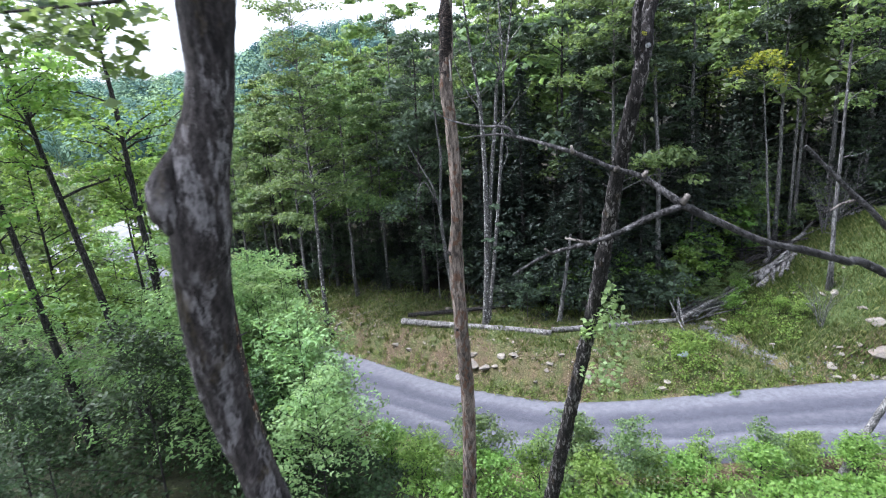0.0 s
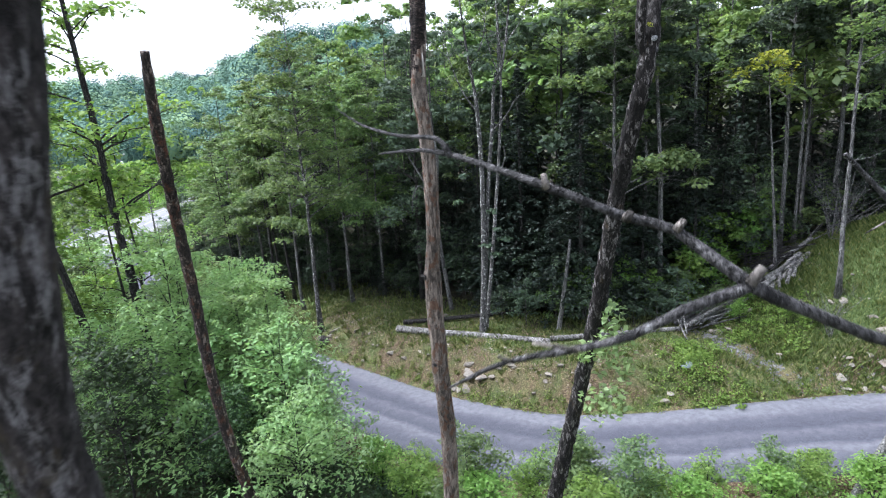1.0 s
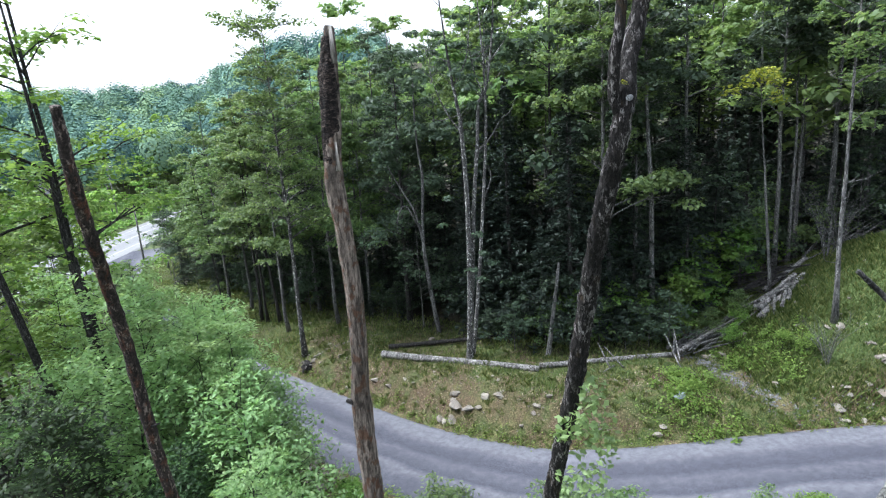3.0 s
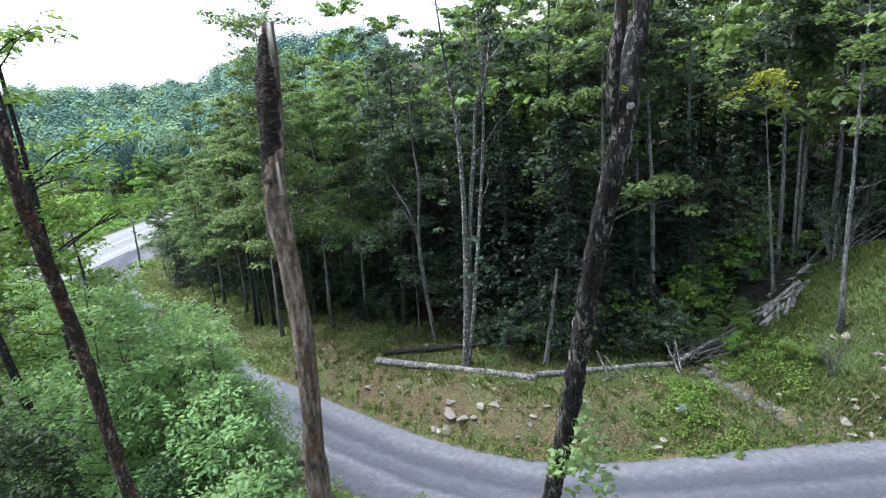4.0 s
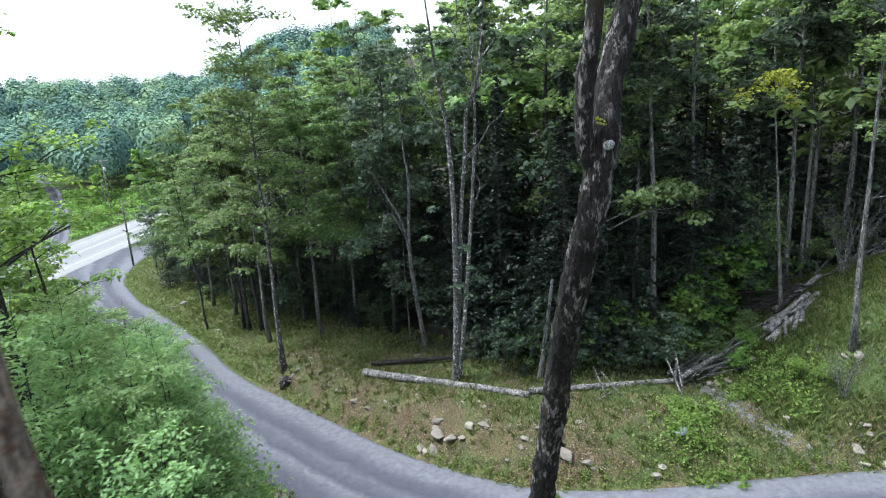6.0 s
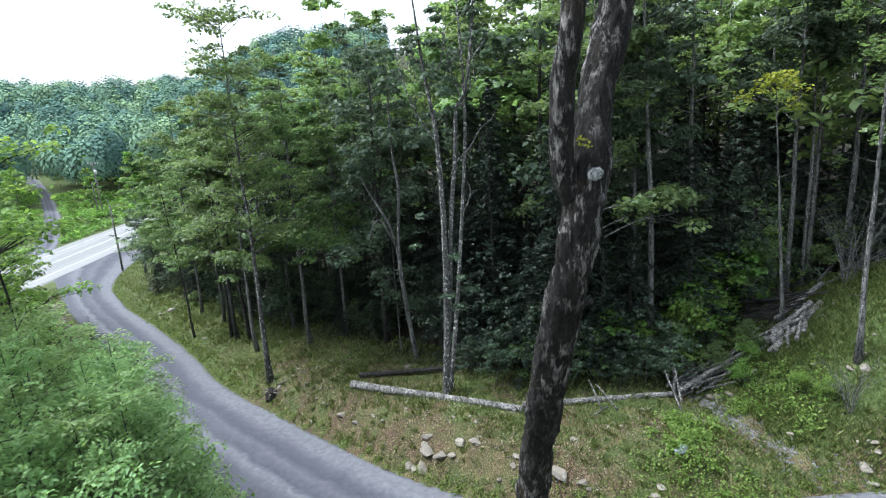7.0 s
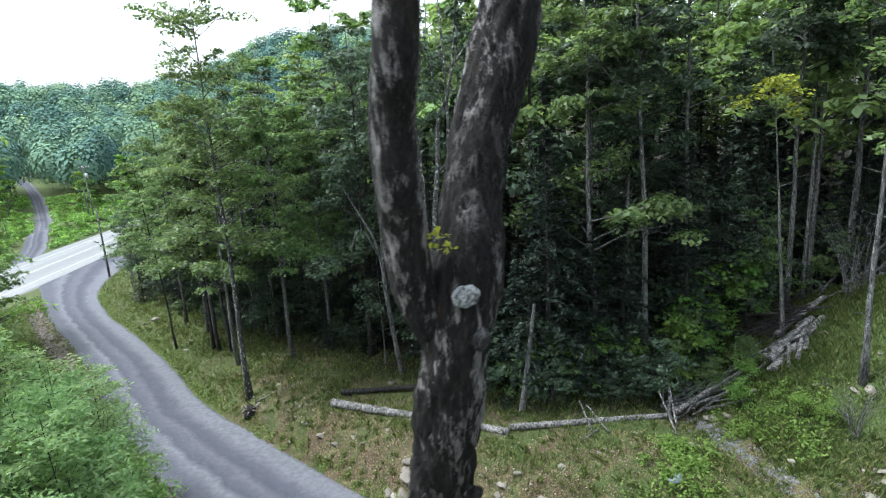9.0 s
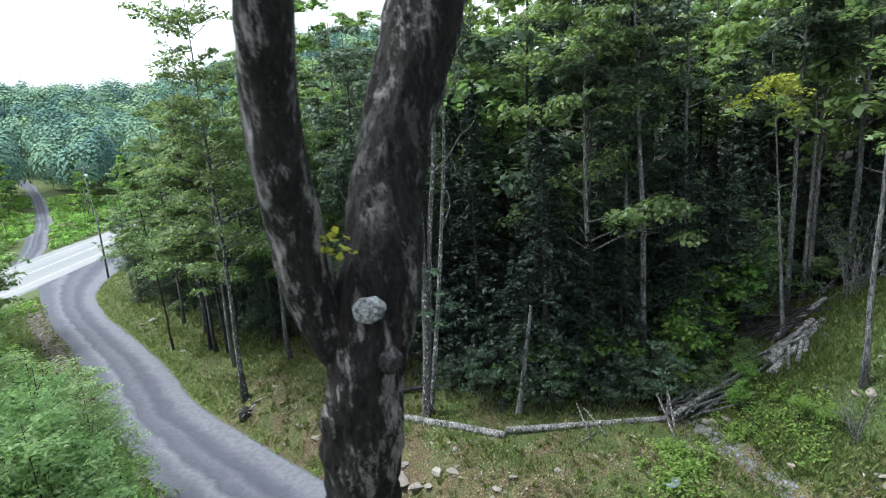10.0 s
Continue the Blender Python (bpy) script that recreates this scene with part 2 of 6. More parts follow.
def ground_material():
    m, nt, b = material("meadow_and_litter", 0.95)
    at = place(nt, world_space=True)
    broad, mid, fine = noise_tex(nt, at, 0.45, 5, 0.65), noise_tex(nt, at, 2.3, 5, 0.65), noise_tex(nt, at, 16, 7, 0.75)
    soil = ramp(nt, fine, [(0.37, (0.028, 0.018, 0.011)), (0.5, (0.082, 0.053, 0.032)), (0.63, (0.26, 0.195, 0.135))])
    green = ramp(nt, fine, [(0.37, (0.022, 0.04, 0.010)), (0.5, (0.056, 0.084, 0.022)), (0.63, (0.115, 0.135, 0.045))])
    lush = ramp(nt, fine, [(0.37, (0.026, 0.045, 0.012)), (0.5, (0.062, 0.095, 0.026)), (0.63, (0.13, 0.155, 0.06))])
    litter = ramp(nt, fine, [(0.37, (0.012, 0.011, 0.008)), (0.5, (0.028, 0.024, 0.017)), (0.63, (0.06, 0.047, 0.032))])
    straw = ramp(nt, fine, [(0.37, (0.06, 0.06, 0.022)), (0.5, (0.15, 0.138, 0.058)), (0.63, (0.30, 0.262, 0.14))])
    green = mix(nt, "MIX", ramp(nt, noise_tex(nt, at, 1.1, 6, 0.7), [(0.5, (0.0,)), (0.6, (0.7,))]), green, straw)
    c = mix(nt, "MIX", ramp(nt, mix(nt, "ADD", 0.6, broad, mid), [(0.74, (0.0,)), (0.92, (0.9,))]), green, soil)
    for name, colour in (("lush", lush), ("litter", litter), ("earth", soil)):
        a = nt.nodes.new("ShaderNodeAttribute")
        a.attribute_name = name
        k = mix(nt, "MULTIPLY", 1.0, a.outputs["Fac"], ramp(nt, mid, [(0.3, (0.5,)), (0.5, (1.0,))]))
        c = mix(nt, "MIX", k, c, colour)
    nt.links.new(c, b.inputs["Base Color"])
    bump(nt, b, mix(nt, "ADD", 0.5, fine, mid), 0.9, 0.08)
    return m


def gravel_material(name, dark, light, track, bare):
    """Packed gravel with two worn wheel tracks; the attribute across runs from -1 to 1 over the width."""
    m, nt, b = material(name, 0.9)
    at = place(nt, world_space=True)
    fine, mid, broad = noise_tex(nt, at, 30, 6, 0.75), noise_tex(nt, at, 3.5, 5, 0.65), noise_tex(nt, at, 0.5, 4, 0.6)
    a = nt.nodes.new("ShaderNodeAttribute")
    a.attribute_name = "across"
    wob = nt.nodes.new("ShaderNodeMath")
    wob.operation = "MULTIPLY_ADD"
    wob.inputs[1].default_value = 0.22
    nt.links.new(broad, wob.inputs[0])
    nt.links.new(a.outputs["Fac"], wob.inputs[2])
    t = ramp(nt, wob.outputs[0], [(0.0, (0.2,)), (0.16, (0.25,)), (0.29, (1.0,)), (0.36, (0.05,)), (0.52, (0.5,)), (0.60, (0.0,)), (0.70, (0.2,)), (0.82, (1.0,))])
    c = ramp(nt, fine, [(0.34, dark), (0.66, light)])
    c = mix(nt, "MIX", mix(nt, "MULTIPLY", 1.0, t, ramp(nt, mid, [(0.34, (0.45,)), (0.66, (0.75,))])), c, track)
    c = mix(nt, "MULTIPLY", 0.22, c, ramp(nt, mid, [(0.38, (0.62, 0.62, 0.64)), (0.62, (1.2, 1.2, 1.2))]))
    c = mix(nt, "MIX", ramp(nt, broad, [(0.62, (0.0,)), (0.8, (0.35,))]), c, bare)
    nt.links.new(c, b.inputs["Base Color"])
    bump(nt, b, mix(nt, "ADD", 0.12, fine, mid), 0.5, 0.02)
    return m


def stone_material(name, dark, light, warm):
    m, nt, b = material(name, 0.85)
    at = place(nt)
    fine, broad = noise_tex(nt, at, 26, 6, 0.7), noise_tex(nt, at, 3, 4, 0.6)
    c = mix(nt, "MIX", ramp(nt, broad, [(0.45, (0.0,)), (0.7, (0.7,))]), ramp(nt, fine, [(0.38, dark), (0.62, light)]), warm)
    nt.links.new(mix_random(nt, c, 0.03, 0.4), b.inputs["Base Color"])
    bump(nt, b, fine, 0.6, 0.02)
    return m


GROUND = ground_material()
GRAVEL = gravel_material("drive_gravel", (0.020, 0.021, 0.030), (0.088, 0.09, 0.116), (0.165, 0.165, 0.185), (0.05, 0.05, 0.064))
ASPHALT = gravel_material("pale_old_asphalt", (0.14, 0.143, 0.148), (0.22, 0.223, 0.228), (0.245, 0.245, 0.245), (0.18, 0.18, 0.18))
STONE = stone_material("pale_fieldstone", (0.10, 0.09, 0.078), (0.31, 0.285, 0.25), (0.19, 0.15, 0.11))
STONE_GREY = stone_material("grey_gully_stone", (0.06, 0.06, 0.063), (0.24, 0.24, 0.245), (0.10, 0.096, 0.092))
STONE_BLUE = stone_material("blue_grey_stone", (0.22, 0.25, 0.30), (0.48, 0.53, 0.60), (0.30, 0.33, 0.38))
PAINT_WHITE, _nt, _b = material("white_road_paint", 0.7)
ramp_c = ramp(_nt, noise_tex(_nt, place(_nt, world_space=True), 5, 5, 0.7), [(0.3, (0.26, 0.26, 0.25)), (0.6, (0.5, 0.5, 0.48))])
_nt.links.new(ramp_c, _b.inputs["Base Color"])
METAL_GREY, _nt, _b = material("galvanised_steel", 0.4)
_b.inputs["Base Color"].default_value, _b.inputs["Metallic"].default_value = (0.5, 0.52, 0.53, 1), 0.8
WIRE_BLACK, _nt, _b = material("black_cable", 0.6)
_b.inputs["Base Color"].default_value = (0.02, 0.02, 0.02, 1)
GLASS_WHITE, _nt, _b = material("white_enamel", 0.3)
_b.inputs["Base Color"].default_value = (0.8, 0.8, 0.8, 1)

# ---------------------------------------------------------------- the lie of the land
# centre line of the gravel drive (x, y), its level z and its width
DRIVE = [(75, 17.5, 0.0, 5.0), (45, 20.3, -0.6, 5.0), (28, 21.3, -1.0, 5.0), (19, 21.5, -1.2, 5.0), (14, 21.5, -1.32, 5.0),
         (10, 21.6, -1.52, 5.0), (5, 22.3, -1.9, 5.0), (1, 24.3, -2.2, 5.0), (-2.5, 27.0, -2.5, 5.0), (-6.3, 30.4, -2.8, 5.0),
         (-11, 34.8, -3.1, 4.9), (-15.5, 39.5, -3.4, 4.8), (-21, 46.6, -3.75, 4.7), (-27.2, 53.6, -4.1, 4.6),
         (-34, 61.0, -4.3, 4.6), (-40, 68.6, -4.4, 5.2), (-44.6, 76.5, -4.45, 7.5), (-48.5, 85.0, -4.47, 12.0), (-50.5, 90.0, -4.47, 16.0)]
MAIN_A, MAIN_B, MAIN_Z, MAIN_HALF = (-54.2, 60.0), (-57.6, 120.0), -4.47, 6.2


def smooth_line(points, step):
    """A Catmull-Rom line through the points, one row every step or so."""
    p = np.array(points, float)
    p = np.vstack([2 * p[0] - p[1], p, 2 * p[-1] - p[-2]])
    rows = []
    for i in range(1, len(p) - 2):
        n = max(2, int(np.linalg.norm(p[i + 1, :2] - p[i, :2]) / step))
        for t in np.arange(n) / n:
            a, b, c, d = p[i - 1], p[i], p[i + 1], p[i + 2]
            rows.append(0.5 * (2 * b + (c - a) * t + (2 * a - 5 * b + 4 * c - d) * t * t + (3 * b - a - 3 * c + d) * t ** 3))
    rows.append(p[-2])
    return np.array(rows)


DRIVE_LINE = smooth_line(DRIVE, 0.8)


def smoothstep(a, b, v):
    t = np.clip((v - a) / (b - a), 0, 1)
    return t * t * (3 - 2 * t)


def beside_drive(x, y):
    """Signed distance beyond the drive's edge (plus: the wood's side), whether on the wood's side, and the drive's level there."""
    x, y = np.asarray(x, float).ravel(), np.asarray(y, float).ravel()
    best, side, level, half = np.full(x.shape, 1e9), np.ones(x.shape), np.zeros(x.shape), np.zeros(x.shape)
    for a, b in zip(DRIVE_LINE[:-1:2], DRIVE_LINE[2::2]):
        ab = b[:2] - a[:2]
        t = np.clip(((x - a[0]) * ab[0] + (y - a[1]) * ab[1]) / (ab @ ab), 0, 1)
        dx, dy = x - a[0] - t * ab[0], y - a[1] - t * ab[1]
        d = np.hypot(dx, dy)
        near = d < best
        best = np.where(near, d, best)
        side = np.where(near, np.where(ab[0] * dy - ab[1] * dx < 0, 1.0, -1.0), side)
        level = np.where(near, a[2] + t * (b[2] - a[2]), level)
        half = np.where(near, (a[3] + t * (b[3] - a[3])) / 2, half)
    return best - half, side, level


def ripple(x, y, size, seed=0.0):
    """A cheap soft unevenness between -1 and 1."""
    u, v = x / size + seed * 7.3, y / size + seed * 3.1
    return (np.sin(u * 1.3 + 1.7 * np.sin(v * 0.9 + seed)) + np.sin(v * 1.7 + 1.3 * np.sin(u * 1.1 + 2 * seed)) + np.sin((u + v) * 2.3 + seed)) / 3


def height(x, y):
    shape = np.shape(x)
    x, y = np.asarray(x, float).ravel(), np.asarray(y, float).ravel()
    d, side, level = beside_drive(x, y)
    e = np.maximum(d, 0)
    # the wood's side: a low cut bank, a shelf of grass, then the wood's floor rising slowly
    tall = np.interp(x, [-40, -25, -18, -10, -5, 3, 9, 13, 18], [0.5, 0.6, 0.5, 1.2, 1.6, 1.65, 1.4, 0.95, 0.9])
    bank = tall * smoothstep(-0.1, 2.2, e) + 0.03 * np.maximum(e - 3, 0) + 0.12 * np.maximum(e - 16, 0) * smoothstep(-25, 15, x)
    mound = np.clip((x - 16.0) * 0.52, 0, 6) * smoothstep(0.6, 5.0, e) * smoothstep(46, 30, y)
    gully = -0.4 * np.exp(-((x - 15.2 + 0.32 * (y - 27)) / 1.1) ** 2) * smoothstep(0.2, 2.0, e) * smoothstep(36, 29, y)
    wood = bank + mound + gully + 0.08 * ripple(x, y, 1.3, 1) * smoothstep(0.3, 2, e) + 0.14 * ripple(x, y, 3.7, 2) * smoothstep(1, 5, e)
    # the hillside from which the view is taken
    steep = np.interp(x, [-45, -28, -10, 5], [0.14, 0.24, 0.5, 0.55])
    rise = steep * np.maximum(e - 1.6, 0)
    top = np.interp(x, [-45, -25, -5], [3.0, 5.0, 9.0])
    hill = top * (1 - np.exp(-rise / top * 1.15)) - 0.35 * np.exp(-((e - 0.9) / 0.6) ** 2)
    hill = hill + 0.12 * ripple(x, y, 2.1, 3) * smoothstep(1, 4, e)
    z = level + np.where(side > 0, wood, hill) - 0.14 * smoothstep(-0.15, -0.8, d)
    # the valley road and the far hills
    ax, ay = MAIN_A
    bx, by = MAIN_B
    n = math.hypot(bx - ax, by - ay)
    across = ((x - ax) * (by - ay) - (y - ay) * (bx - ax)) / n
    m = np.abs(across) - MAIN_HALF
    flat = smoothstep(9, 0.5, m)
    z = z * (1 - flat) + (MAIN_Z - 0.12 * smoothstep(0.4, -0.3, m)) * flat
    beyond = smoothstep(0, 40, -across - MAIN_HALF)
    r, az = np.hypot(x, y), np.degrees(np.arctan2(x, y))
    z = np.where(across < -MAIN_HALF - 9, MAIN_Z + 0.3 * ripple(x, y, 9, 4) * beyond, z)
    far = np.interp(az, [-180, -60, -38, -27, -22, -16, -8, 4, 60, 180], [10, 22, 31, 30, 34, 56, 60, 56, 30, 10])
    lift = smoothstep(150, 410, r) * far
    z = np.where(r > 120, np.maximum(z * smoothstep(400, 120, r) - 4.5 * smoothstep(120, 400, r), -6) + lift, z)
    return z.reshape(shape)


def ground_at(x, y):
    return float(height(np.array([x]), np.array([y]))[0])


# ---------------------------------------------------------------- mesh tools
class Shell:
    """Collects vertices and faces of one mesh."""

    def __init__(self):
        self.v, self.f, self.n = [], [], 0

    def add(self, v, f):
        self.v.append(np.asarray(v, float))
        self.f += [tuple(i + self.n for i in face) for face in f]
        self.n += len(v)

    def tube(self, points, radii, sides=8, cap=True, rough=0.0, seed=0.0):
        """A round limb along the points; rough: how far its skin goes in and out, as a share of the radius."""
        p = np.asarray(points, float)
        r = np.broadcast_to(np.asarray(radii, float), (len(p),)).copy()
        t = np.gradient(p, axis=0)
        t /= np.linalg.norm(t, axis=1)[:, None] + 1e-9
        u = np.cross(t, (0.31, 0.95, 0.05) if abs(t[0, 1]) < 0.9 else (1.0, 0.1, 0.0))
        u /= np.linalg.norm(u, axis=1)[:, None] + 1e-9
        w = np.cross(t, u)
        a = np.arange(sides) * 2 * np.pi / sides
        rr = np.repeat(r[:, None], sides, 1)
        if rough:
            for i in range(len(p)):
                for j in range(sides):
                    q = p[i] + r[i] * (u[i] * np.cos(a[j]) + w[i] * np.sin(a[j]))
                    k = noise.noise(Vector((q[0] * 9 + seed, q[1] * 9, q[2] * 3.2))) + 0.7 * noise.noise(Vector((q[0] * 42, q[1] * 42 + seed, q[2] * 9))) + 0.4 * noise.noise(Vector((q[0] * 85, q[1] * 85 + seed, q[2] * 26)))
                    rr[i, j] *= 1 + rough * k
        v = p[:, None, :] + rr[:, :, None] * (u[:, None, :] * np.cos(a)[None, :, None] + w[:, None, :] * np.sin(a)[None, :, None])
        f = [(i * sides + j, i * sides + (j + 1) % sides, (i + 1) * sides + (j + 1) % sides, (i + 1) * sides + j)
             for i in range(len(p) - 1) for j in range(sides)]
        if cap:
            f += [tuple(range(sides))[::-1], tuple((len(p) - 1) * sides + j for j in range(sides))]
        self.add(v.reshape(-1, 3), f)

    def mesh(self, name, mat, smooth=True):
        me = bpy.data.meshes.new(name)
        me.from_pydata(np.vstack(self.v).tolist() if self.v else [], [], self.f)
        me.materials.append(mat)
        if smooth:
            me.shade_smooth()
        me.update()
        return me


def part(name, mesh_data, parent=None, label="", kind=""):
    ob = new(name, mesh_data)
    ob.parent = parent
    return tagged(ob, label, kind=kind)


def quads_mesh(name, v, mat):
    """A mesh of loose four-cornered leaves from an array (n, 4, 3)."""
    n = len(v)
    me = bpy.data.meshes.new(name)
    me.vertices.add(4 * n)
    me.vertices.foreach_set("co", v.astype(np.float32).ravel())
    me.loops.add(4 * n)
    me.loops.foreach_set("vertex_index", np.arange(4 * n, dtype=np.int32))
    me.polygons.add(n)
    me.polygons.foreach_set("loop_start", np.arange(0, 4 * n, 4, dtype=np.int32))
    me.polygons.foreach_set("loop_total", np.full(n, 4, dtype=np.int32))
    me.materials.append(mat)
    me.update(calc_edges=True)
    me.validate()
    return me


def leaf_quads(rng, centres, size, tilt=0.5, slim=0.55, outward=None, facing=None):
    """Leaves at the centres: pointed ovals, mostly level, drooping to the tip. Returns (n, 4, 3)."""
    n = len(centres)
    up = (np.array([0, 0, 1.0]) if facing is None else facing) + tilt * rng.normal(size=(n, 3))
    up /= np.linalg.norm(up, axis=1)[:, None]
    along = rng.normal(size=(n, 3)) if outward is None else outward + 0.7 * rng.normal(size=(n, 3))
    along -= (along * up).sum(1)[:, None] * up
    along /= np.linalg.norm(along, axis=1)[:, None] + 1e-9
    wide = np.cross(up, along)
    s = (size * rng.uniform(0.65, 1.3, n))[:, None]
    tip = centres + along * s * 0.6 - up * s * 0.12
    base = centres - along * s * 0.5
    left = centres + wide * s * slim * 0.5 + up * s * 0.06
    right = centres - wide * s * slim * 0.5 + up * s * 0.06
    return np.stack([base, left, tip, right], 1)


def spray(rng, centre, radius, count, thick=0.12, droop=0.3):
    """Points of one level spray of foliage."""
    a, r = rng.uniform(0, 2 * np.pi, count), radius * np.sqrt(rng.uniform(0, 1, count))
    x, y = r * np.cos(a), r * np.sin(a) * rng.uniform(0.6, 1.0)
    turn = rng.uniform(0, np.pi)
    c, s = np.cos(turn), np.sin(turn)
    z = rng.normal(size=count) * thick * radius - droop * r * r / radius
    return np.stack([centre[0] + c * x - s * y, centre[1] + s * x + c * y, centre[2] + z], 1)


def clump(rng, centre, radius, count):
    """Points of one rounded clump of foliage, denser above, and the way that its leaves face."""
    u = rng.normal(size=(count, 3))
    u /= np.linalg.norm(u, axis=1)[:, None]
    u[:, 2] = np.where(u[:, 2] < -0.25, -u[:, 2], u[:, 2])
    lump = radius * (1 + 0.22 * np.sin(u[:, 0] * 4 + centre[0] * 9) * np.cos(u[:, 1] * 4 + centre[1] * 9)) * rng.uniform(0.55, 1.08, count)
    wide = rng.uniform(0.8, 1.25, 2)
    at = np.asarray(centre) + u * lump[:, None] * (wide[0], wide[1], 0.55)
    return at, u * 0.8 + (0, 0, 0.55)


def empty(name, m=None):
    ob = new(name)
    ob.empty_display_size = 0.3
    if m is not None:
        ob.matrix_basis = m
    return ob


def bend(points, n):
    """n rows along a smooth line through the points (any number of columns)."""
    line = smooth_line(points, 0.05)
    s = np.concatenate([[0], np.cumsum(np.linalg.norm(np.diff(line[:, :3], axis=0), axis=1))])
    at = np.linspace(0, s[-1], n)
    return np.stack([np.interp(at, s, line[:, k]) for k in range(line.shape[1])], 1)


def tree_parts(seed, tall, crown_from, spread, radius, leaves, leaf, bark, leaf_mat, limbs=16, tops=1.0, lean=(0, 0), stems=1, spray_size=1.0,
               leaf_tilt=0.36, dead_twigs=0, slope=0.45, slim=0.72, twigs=True, rounded=0.65):
    """Trunk with its limbs and crown of a broadleaved tree that stands at the origin. Returns the two meshes."""
    rng = np.random.default_rng(seed)
    trunk = Shell()
    cents = []
    for stem in range(stems):
        az0 = rng.uniform(0, 2 * np.pi)
        k = np.linspace(0, 1, 12)
        away = (0.0 if stem == 0 else rng.uniform(0.05, 0.10) * tall)
        wob = np.cumsum(rng.normal(0, 0.012 * tall / 6, (12, 2)), axis=0)
        wob[0] = 0
        h = tall * (1.0 if stem == 0 else rng.uniform(0.75, 0.95))
        base = np.array([0.0, 0.0]) if stem == 0 else radius * 2.2 * np.array([np.cos(az0), np.sin(az0)])
        line = np.stack([base[0] + wob[:, 0] + lean[0] * k * h + away * np.cos(az0) * k, base[1] + wob[:, 1] + lean[1] * k * h + away * np.sin(az0) * k, h * k - 0.15 * (k == 0)], 1)
        rad = radius * (1 - 0.9 * k ** 0.9) * (1 + 0.5 * np.exp(-k * 28))
        trunk.tube(line, rad, 8 if twigs else 6)
        for i in range(limbs // stems):
            q = rng.uniform(0, 1) ** 0.8
            f = crown_from + (0.97 - crown_from) * q
            start = np.array([np.interp(f, k, line[:, c]) for c in range(3)])
            az = i * 2.4 + rng.normal(0, 0.4) + az0
            reach = spread * (1.05 - 0.75 * tops * q) * rng.uniform(0.6, 1.15)
            kk = np.linspace(0, 1, 5)
            up = slope * reach * rng.uniform(0.5, 1.3)
            bow = np.stack([start[0] + np.cos(az) * reach * kk, start[1] + np.sin(az) * reach * kk, start[2] + up * kk ** 0.8], 1) + rng.normal(0, 0.04 * reach, (5, 3)) * kk[:, None]
            trunk.tube(bow, np.interp(f, k, rad) * 0.5 * (1 - 0.85 * kk) + 0.006, 4 if twigs else 3, False)
            for j in range(4):
                at = bow[2] + (bow[4] - bow[2]) * rng.uniform(-0.2, 1.1) + rng.normal(0, 0.2 * reach, 3) * (1, 1, 0.35)
                if j and twigs:
                    trunk.tube([bow[2], (bow[2] + at) / 2 + (0, 0, 0.1), at], [0.02, 0.013, 0.006], 3, False)
                cents.append((at, rng.uniform(0.32, 0.62) * spray_size * (0.5 + 0.28 * reach)))
        for i in range(dead_twigs):
            f = rng.uniform(0.15, crown_from + 0.2)
            start = np.array([np.interp(f, k, line[:, c]) for c in range(3)])
            az, reach = rng.uniform(0, 7), rng.uniform(0.4, 1.6)
            trunk.tube([start, start + reach * 0.5 * np.array([np.cos(az), np.sin(az), 0.25]), start + reach * np.array([np.cos(az + 0.2), np.sin(az + 0.2), 0.4])], [0.022, 0.015, 0.005], 3, False)
    total = sum(r * r for _, r in cents)
    pts, faces = [], []
    for c, r in cents:
        count = max(6, int(leaves * r * r / total))
        if rng.uniform() < rounded:
            at, up = clump(rng, c, r, count)
        else:
            at = spray(rng, c, r * 1.25, count)
            up = np.tile((0.0, 0.0, 1.0), (count, 1))
        pts.append(at)
        faces.append(up)
    crown = quads_mesh("crown", leaf_quads(rng, np.vstack(pts), leaf, leaf_tilt, slim, None, np.vstack(faces)), leaf_mat)
    return trunk.mesh("trunk", bark), crown


def tree(name, meshes, m, label, group="", category="tree"):
    ob = empty(name, m)
    part("trunk", meshes[0], ob)
    part("crown", meshes[1], ob)
    return tagged(ob, label, category, group)


def conifer_parts(seed, tall, spread, leaves, bark, leaf_mat, leaf=0.2):
    """A shade-grown hemlock: level tiers of drooping sprays from low down to the tip."""
    rng = np.random.default_rng(seed)
    trunk, pts = Shell(), []
    trunk.tube([(0, 0, -0.1), (0.05, 0, tall * 0.5), (0, 0.04, tall)], [0.02 * tall * 0.55, 0.02 * tall * 0.3, 0.01], 7)
    n = int(tall * (6 if leaf < 0.4 else 3.5))
    for i in range(n):
        f = 0.08 + 0.9 * (i + rng.uniform()) / n
        az, reach = i * 2.4 + rng.normal(0, 0.3), spread * (1.02 - f) * rng.uniform(0.6, 1.1)
        kk = np.linspace(0, 1, 4)
        bow = np.stack([np.cos(az) * reach * kk, np.sin(az) * reach * kk, tall * f + reach * (0.15 * kk - 0.4 * kk ** 2)], 1)
        trunk.tube(bow, [0.022, 0.016, 0.01, 0.005], 3, False)
        count = max(8, int(leaves / n * (0.3 + 1.4 * (1 - f))))
        q = rng.uniform(0.1, 1.05, count)
        side = rng.normal(0, 0.2, count) * reach * (1.15 - q)
        c = np.stack([np.interp(q, kk, bow[:, k]) for k in range(3)], 1)
        c[:, 0] -= np.sin(az) * side
        c[:, 1] += np.cos(az) * side
        c[:, 2] += rng.normal(0, 0.04, count) - 0.15 * np.abs(side)
        pts.append(c)
    return trunk.mesh("trunk", bark), quads_mesh("crown", leaf_quads(rng, np.vstack(pts), leaf, 0.35, 0.45), leaf_mat)


